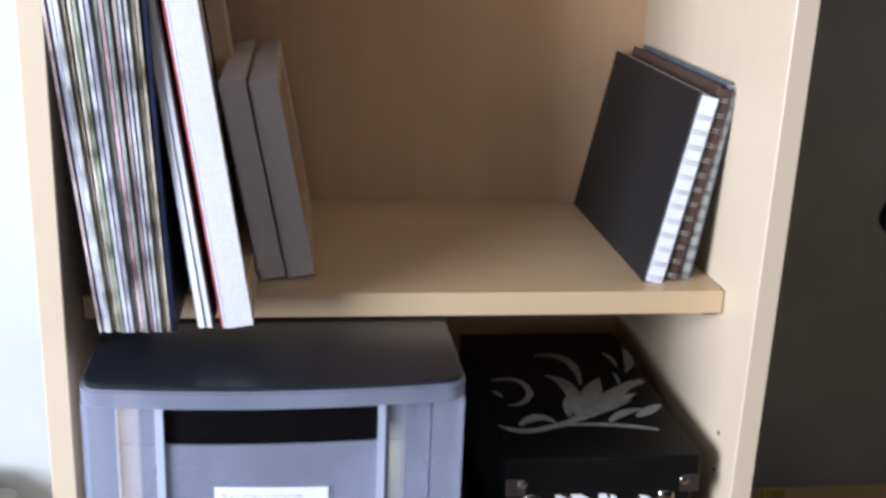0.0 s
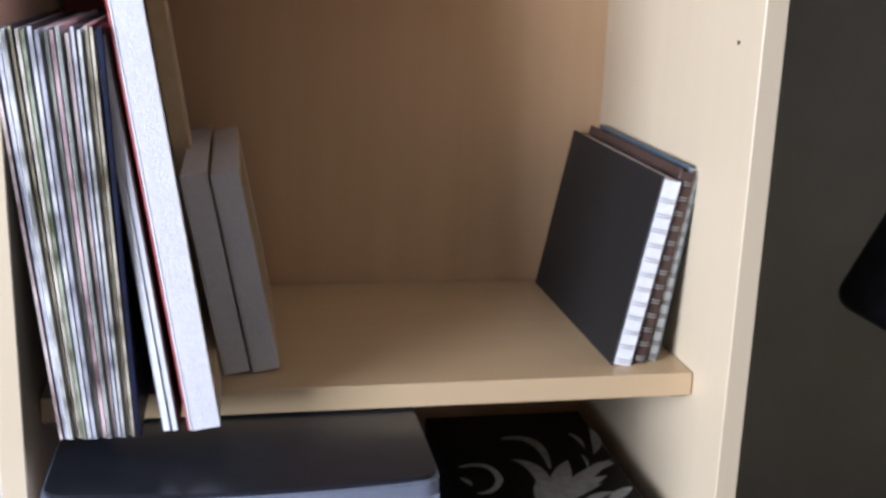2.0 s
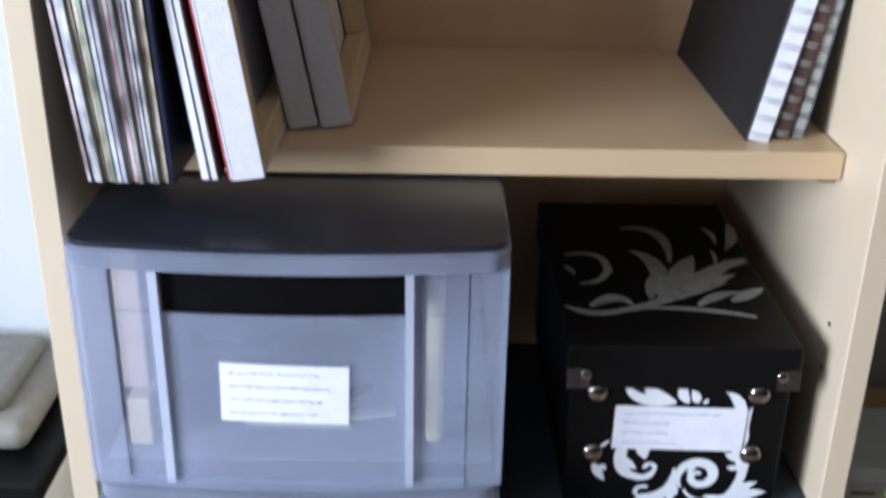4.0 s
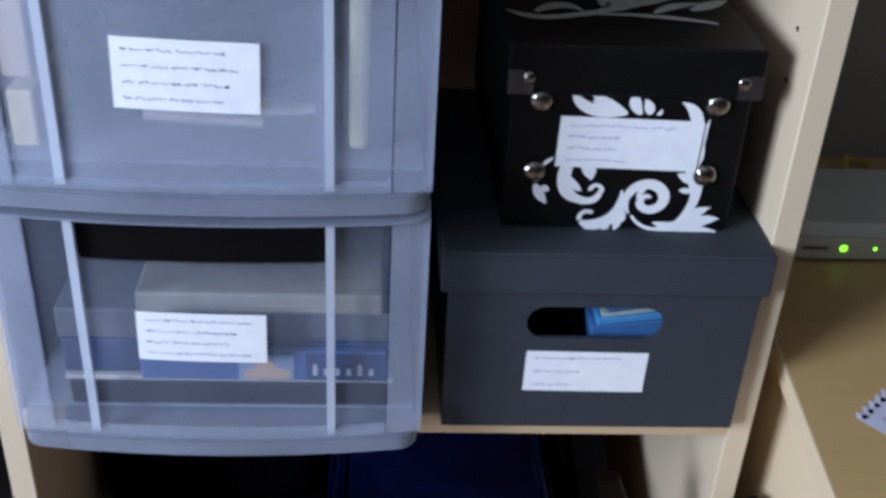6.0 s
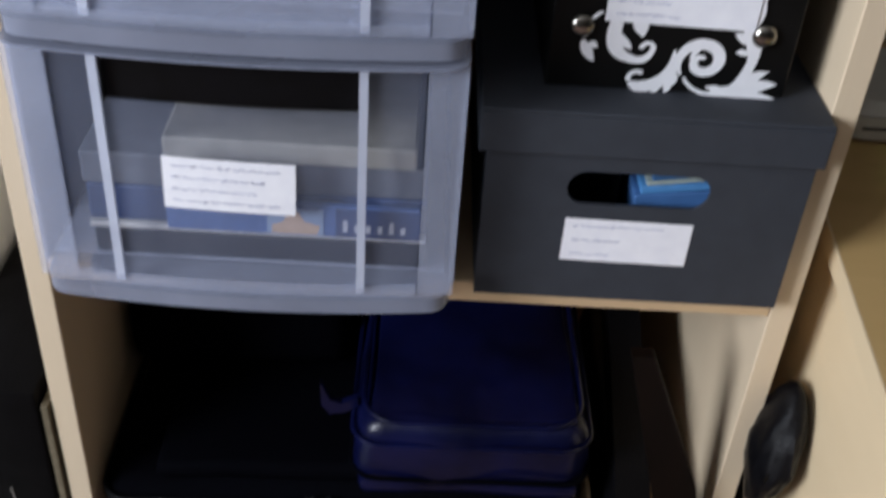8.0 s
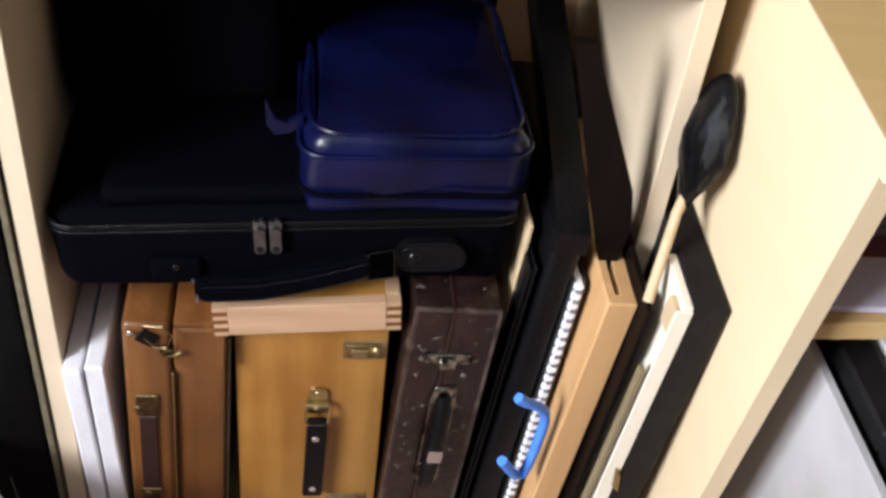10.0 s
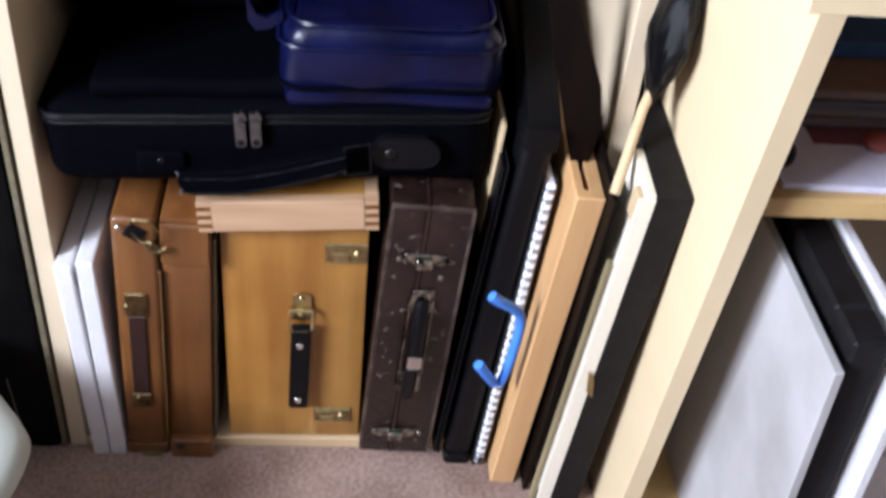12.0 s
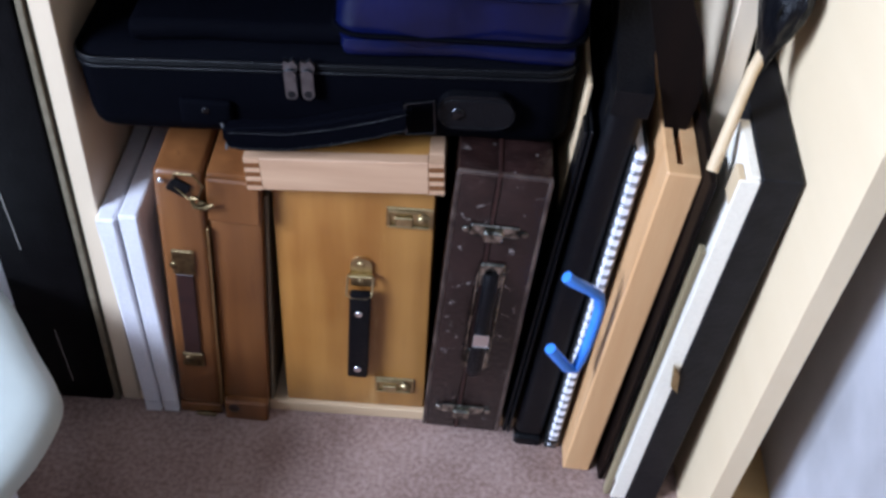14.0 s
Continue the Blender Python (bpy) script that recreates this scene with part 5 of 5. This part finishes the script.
def rounded(x0, x1, y0, y1, r, n=6):
    out = []
    for cx, cy, a in ((x1 - r, y0 + r, -90), (x1 - r, y1 - r, 0), (x0 + r, y1 - r, 90), (x0 + r, y0 + r, 180)):
        out += [(cx + r * math.cos(radians(a + 90 * i / n)), cy + r * math.sin(radians(a + 90 * i / n))) for i in range(n + 1)]
    return out
part("lower_shell", prism(bmesh.new(), rounded(rx0, rx1, ry0, ry1, 0.018), "z", DT + 0.003, DT + 0.024), ROUTERPL, rt, smooth=True)
b = prism(bmesh.new(), rounded(rx0 + 0.001, rx1 - 0.001, ry0 + 0.001, ry1 - 0.001, 0.018), "z", DT + 0.0245, DT + 0.034)
for v in b.verts:
    if v.co.z > DT + 0.03:
        v.co.x += (0.699 - v.co.x) * 0.10
        v.co.y += (0.232 - v.co.y) * 0.12
part("upper_shell", b, ROUTERPL, rt, smooth=True)
part("foot", box(rx0 + 0.02, rx1 - 0.02, ry0 + 0.02, ry1 - 0.02, DT, DT + 0.0029), BLACKPL, rt)
for x, big_ in ((0.654, 0.0034), (0.682, 0.0018), (0.710, 0.0030)):
    part("indicator_light", dome(bmesh.new(), (x, ry0 - 0.0002, DT + 0.0135), big_, flat=0.4), GREENLED, rt, "small lit green indicator", smooth=True)
part("name_bar", box(0.618, 0.640, ry0 - 0.0008, ry0 - 0.0001, DT + 0.0125, DT + 0.0150), STEEL, rt)
part("cable", tube(bmesh.new(), [(0.70, 0.289, DT + 0.016), (0.705, 0.31, DT + 0.030), (0.715, 0.33, DT + 0.018), (0.75, 0.35, DT + 0.004)], 0.003, 8), tint("yellow_cable", (0.55, 0.42, 0.05)), rt, "yellow network cable", smooth=True)

# notebook page, green note and a wooden card on the desk
def sheet(name, corners, z, th, mat, label, cat):
    b = prism(bmesh.new(), corners, "z", z, z + th)
    return tagged(part(name, b, mat, None), label, cat)
pg = thing("notebook_page", (0.66, -0.03, DT), "torn lilac-white notebook page with punched holes and writing", "paper")
pa, pb, pc, pd = (0.590, -0.045), (0.694, 0.050), (0.760, -0.035), (0.662, -0.136)
def on_page(u, v):
    """u runs along the punched edge, v away from it; the far edge curls up a little."""
    curl = max(0.0, v - 0.72) / 0.28
    return (pa[0] + (pb[0] - pa[0]) * u + (pd[0] - pa[0]) * v, pa[1] + (pb[1] - pa[1]) * u + (pd[1] - pa[1]) * v, DT + 0.0006 + 0.006 * curl * curl * (1 - u))
page, nu, nv = bmesh.new(), 8, 18
grid = [[[page.verts.new(Vector(on_page(i / nu, j / nv)) + Vector((0, 0, dz))) for j in range(nv + 1)] for i in range(nu + 1)] for dz in (0.0, 0.0004)]
for layer in grid:
    for i in range(nu):
        for j in range(nv):
            page.faces.new((layer[i][j], layer[i + 1][j], layer[i + 1][j + 1], layer[i][j + 1]))
bmesh.ops.recalc_face_normals(page, faces=page.faces[:])
part("page", page, LILACPAPER, pg, smooth=True)
rr = random.Random(3)
for k in range(15):
    c = Vector(on_page((k + 0.5) / 15, 0.035)) + Vector((0, 0, 0.0007))
    # black chip on the uncut page, standing for shade in the hole
    part("punched_hole_shade", box(-0.0017, 0.0017, -0.0022, 0.0022, 0, 0.0002, m=pose(c.x, c.y, c.z, 0, 0, -45)), BLACKPAINT, pg)
    tip = Vector(on_page((k + 0.5 + rr.uniform(-0.1, 0.1)) / 15, -0.022))
    part("torn_loop", prism(bmesh.new(), [(c.x - 0.0026, c.y - 0.0010), (c.x + 0.0004, c.y + 0.0026), (tip.x + 0.0014, tip.y + 0.0010), (tip.x - 0.0010, tip.y - 0.0014)], "z", DT + 0.0011, DT + 0.0014), LILACPAPER, pg)
def squiggle(r):
    """A small unreadable pen mark: a short uneven wave."""
    return [((i / 5 - 0.5) * 1.6 * r, r * rr.uniform(0.3, 1.0) * (-1) ** i) for i in range(6)]
for row, u in enumerate((0.08, 0.24, 0.40)):
    for k in range(9):
        v = 0.15 + 0.092 * k + rr.uniform(-0.015, 0.015)
        if rr.random() < 0.2:
            continue
        c, turn_ = on_page(u + rr.uniform(-0.03, 0.03), v), radians(-42 + rr.uniform(-14, 14))
        pts = [(c[0] + x * math.cos(turn_) - y * math.sin(turn_), c[1] + x * math.sin(turn_) + y * math.cos(turn_), c[2] + 0.0004) for x, y in squiggle(rr.uniform(0.0024, 0.0036))]
        part("handwriting", tube(bmesh.new(), pts, 0.00045, 4), DARKINK, pg)
gn = thing("green_note", (0.68, 0.0, DT), "pale green folded paper note lying on a page", "note")
part("lower_leaf", prism(bmesh.new(), [(0.629, -0.029), (0.664, 0.001), (0.735, -0.042), (0.682, -0.097)], "z", DT + 0.0014, DT + 0.0019), GREENNOTE, gn)
part("upper_leaf", prism(bmesh.new(), [(0.664, 0.001), (0.697, 0.054), (0.706, 0.055), (0.742, 0.006), (0.705, -0.016)], "z", DT + 0.0022, DT + 0.0028), GREENNOTE, gn)
for k in range(6):
    pts = [(0.668 + 0.006 * k + rr.uniform(-0.002, 0.002), -0.012 - 0.008 * k + rr.uniform(-0.006, 0.006), DT + 0.0021) for _ in range(3)]
    part("handwriting", tube(bmesh.new(), pts, 0.0004, 4), INK, gn)
wc = thing("wooden_plaque", (0.75, -0.03, DT), "small pale wooden plaque lying on papers on the desk", "plaque")
part("board", prism(bmesh.new(), [(0.684, -0.116), (0.697, 0.001), (0.86, 0.001), (0.86, -0.116)], "z", DT + 0.003, DT + 0.010), RAWWOOD, wc)
part("dark_square", box(0.738, 0.765, -0.040, -0.018, DT + 0.0101, DT + 0.0106), BLACKPAINT, wc)
gl = thing("glass_ball", (0.855, 0.225, DT), "small shiny glass paperweight on the desk", "paperweight")
part("ball", dome(bmesh.new(), (0.856, 0.214, DT + 0.0245), 0.0245, (0, 0, 1), 1.0, 24), CHROME, gl, smooth=True)

# black desk lamp, its head seen beside the bookcase
lp = thing("desk_lamp", (0.98, 0.25, DT), "black metal desk lamp with a tilted head", "lamp")
part("base", cyl(bmesh.new(), (0.98, 0.25, DT), (0.98, 0.25, DT + 0.02), 0.08, 0.075, 32), BLACKPL, lp, smooth=True)
part("stem", tube(bmesh.new(), [(0.98, 0.25, DT + 0.019), (0.98, 0.25, 1.1), (0.96, 0.22, 1.30), (0.92, 0.14, 1.38), (0.86, 0.10, 1.33)], 0.008, 10), BLACKPL, lp, smooth=True)
part("shade", box(0.686, 0.796, 0.04, 0.15, 1.128, 1.323, 0.018, 4), BLACKPL, lp, m=lean(0.699, 0.09, 1.138, 0, 28, 0), smooth=True)

# on and under the desk shelf
ct = thing("photo_booklet", (0.73, 0.0, SH), "white printed booklet with a dark landscape photo on the desk shelf", "booklet")
part("page_block", box(0.612, 0.88, -0.172, 0.15, SH, SH + 0.0060, 0.001), LILACPAPER, ct, m=lean(0.70, -0.17, SH, 0, 0, -2))
part("photo", box(0.655, 0.84, -0.112, -0.086, SH + 0.0061, SH + 0.0066), PICTURE, ct)
for k, c in enumerate(((0.22, 0.19, 0.20), (0.30, 0.27, 0.25), (0.14, 0.14, 0.18), (0.26, 0.20, 0.19))):
    block("magazine", (0.615 + 0.004 * k, 0.90, -0.088 + 0.003 * (k % 2), 0.20, SH + 0.0070 + 0.0083 * k, SH + 0.0150 + 0.0083 * k), tint("dull_print_%d" % k, c), "dull printed magazine lying in a pile on the desk shelf", "magazine")
block("blue_folder", (0.60, 0.95, -0.030, 0.24, SH + 0.0405, SH + 0.055), tint("mid_blue", (0.06, 0.16, 0.48)), "blue card folder lying on a pile of magazines", "folder")
block("paper_stack", (0.60, 0.95, 0.02, 0.25, SH + 0.0555, SH + 0.10), tint("grey_paper", (0.34, 0.33, 0.33)), "stack of grey papers on the desk shelf", "paper")
ob_ = thing("red_ornament", (0.70, -0.12, SH + 0.0066), "small dark red ornament on the booklet", "ornament")
part("body", dome(bmesh.new(), (0.705, -0.118, SH + 0.0138), 0.013, (0, 0, 1), 0.55, 16), tint("ornament_red", (0.25, 0.05, 0.04)), ob_, smooth=True)
ms_ = thing("black_torch", (0.615, -0.12, SH + 0.0066), "black rounded torch lying on the desk shelf", "torch")
part("barrel", cyl(bmesh.new(), (0.612, -0.145, SH + 0.0192), (0.603, 0.00, SH + 0.0192), 0.0125, 0.011, 20), BLACKPL, ms_, smooth=True)
part("end_cap", dome(bmesh.new(), (0.612, -0.147, SH + 0.0192), 0.0125, (0, -1, 0), 0.9), BLACKPL, ms_, smooth=True)
gbm = lean(0.64, 0, 0.048, 0, -2.5, 0)
block("grey_board", (0.648, 0.656, -0.300, 0.32, 0.0485, 0.440), GREYBOARD, "large pale grey board standing under the desk shelf", "board", gbm, 0.001)
bf = thing("black_picture_frame", (0.68, 0, 0.048), "black picture frame standing beside a grey board", "picture frame")
for a in ((-0.285, -0.245, 0.049, 0.455), (0.26, 0.30, 0.049, 0.455), (-0.2448, 0.2598, 0.415, 0.455), (-0.2448, 0.2598, 0.049, 0.089)):
    part("frame_rail", box(0.664, 0.694, a[0], a[1], a[2], a[3], 0.003), BLACKPAINT, bf, m=gbm)
part("backing", box(0.670, 0.674, -0.2446, 0.2596, 0.0892, 0.4148), BLACKCARD, bf, m=gbm)
block("white_mount_board", (0.702, 0.712, -0.300, 0.30, 0.0485, 0.455), WHITE, "white mount board standing under the desk shelf", "board", gbm)
block("white_carton", (0.735, 0.95, -0.20, 0.25, 0.0485, 0.23), PAPER, "white cardboard carton under the desk shelf", "carton")

# ---- left of the bookcase ----
pc_ = thing("black_case", (-0.06, 0.1, 0), "tall black case standing on the carpet against the bookcase", "case")
part("shell", box(-0.105, -0.0285, -0.004, 0.33, 0.0004, 0.560, 0.004, 2), CASEBLACK, pc_, smooth=True)
for za, zb, x in ((0.03, 0.11, -0.066), (0.22, 0.29, -0.080), (0.39, 0.45, -0.062)):
    part("scratched_trim", box(x, x + 0.0007, -0.0046, -0.0041, za, zb), GREYFRAME, pc_, m=lean(x, 0, za, 0, -3, 0))
block("grey_hardboard", (-0.0265, -0.0210, -0.003, 0.33, 0.0004, 0.545), MDF, "thin grey-brown board standing beside the bookcase", "board", None, 0.0006)
wcab = thing("white_cabinet", (-0.4, 0.2, 0), "white painted low cabinet beside the bookcase", "cabinet")
part("body", box(-0.75, -0.112, 0.12, 0.372, 0.0, 0.720, 0.003), WALLWHITE, wcab)
part("top", box(-0.76, -0.108, 0.105, 0.372, 0.7202, 0.735, 0.002), WALLWHITE, wcab)
pr = thing("printer", (-0.3, 0.2, 0.735), "grey printer with a black paper tray on a cabinet", "printer")
part("tray", box(-0.50, -0.1030, 0.140, 0.32, 0.7355, 0.756, 0.003), BLACKPL, pr, "black plastic paper tray")
part("body", box(-0.48, -0.128, 0.185, 0.33, 0.7562, 0.786, 0.013, 4), tint("warm_grey_plastic", (0.28, 0.27, 0.24)), pr, smooth=True)
part("scanner_lid", box(-0.46, -0.152, 0.205, 0.33, 0.7862, 0.804, 0.008, 4), tint("mid_grey_plastic", (0.22, 0.22, 0.20)), pr, smooth=True)
# panel added to show the lit stretch of wall
wbd = thing("lit_wall_panel", (-0.5, 0.36, 0.84), "bright panel standing for the lit wall beside the bookcase", "board")
part("panel", box(-1.25, -0.024, 0.352, 0.3745, 0.75, 1.315, 0.003), LITWALL, wbd)
pf = thing("framed_picture", (-0.4, 0.36, 1.33), "dark blue and red picture in a grey-beige frame", "picture")
for a in ((-0.70, -0.132, 1.322, 1.330), (-0.70, -0.132, 1.717, 1.725)):
    part("frame_rail", box(a[0], a[1], 0.358, 0.3745, a[2], a[3], 0.002), GREYFRAME, pf)
for a in ((-0.70, -0.692), (-0.140, -0.132)):
    part("frame_rail", box(a[0], a[1], 0.358, 0.3745, 1.3302, 1.7168, 0.002), GREYFRAME, pf)
part("print", box(-0.6918, -0.1402, 0.366, 0.3745, 1.3302, 1.7168), PICTURE, pf)

fs = thing("footstool", (-0.2, -0.25, 0), "low pale grey-green footstool with a rounded top", "footstool")
def stool_outline(grow):
    """A smooth rounded outline, shrunk or grown towards its middle."""
    key = [(-0.42, -0.06), (-0.30, 0.030), (-0.17, 0.025), (-0.096, -0.026), (-0.042, -0.094), (-0.013, -0.131), (0.001, -0.158), (0.0, -0.196), (-0.012, -0.240), (-0.05, -0.32), (-0.12, -0.40), (-0.30, -0.44), (-0.42, -0.36)]
    n, out = len(key), []
    for i in range(n):
        p0, p1, p2, p3 = (Vector(key[(i + j) % n]) for j in (-1, 0, 1, 2))
        for t in (0.0, 0.2, 0.4, 0.6, 0.8):
            out.append(0.5 * (2 * p1 + (p2 - p0) * t + (2 * p0 - 5 * p1 + 4 * p2 - p3) * t * t + (3 * p1 - p0 - 3 * p2 + p3) * t ** 3))
    mid = Vector((-0.21, -0.20))
    return [p + (p - mid).normalized() * grow for p in out]
pad = bmesh.new()
rings = [[pad.verts.new((p.x, p.y, z)) for p in stool_outline(g)] for g, z in ((-0.060, 0.206), (-0.030, 0.204), (-0.012, 0.199), (-0.003, 0.191), (-0.001, 0.183), (-0.010, 0.174), (-0.028, 0.166), (-0.055, 0.160))]
for lo, hi in zip(rings, rings[1:]):
    for k in range(len(lo)):
        pad.faces.new((lo[k], hi[k], hi[(k + 1) % len(lo)], lo[(k + 1) % len(lo)]))
pad.faces.new(rings[0])
pad.faces.new(rings[-1][::-1])
bmesh.ops.recalc_face_normals(pad, faces=pad.faces[:])
part("padded_top", pad, CREAMPL, fs, smooth=True)
part("side_skirt", prism(bmesh.new(), [(p.x, p.y) for p in stool_outline(-0.065)], "z", 0.022, 0.1595), WALLWHITE, fs, smooth=True)
for x, y in ((-0.36, -0.08), (-0.12, -0.08), (-0.36, -0.36), (-0.12, -0.34)):
    part("foot", cyl(bmesh.new(), (x, y, 0.0), (x, y, 0.0218), 0.014, seg=12), BLACKPL, fs, smooth=True)
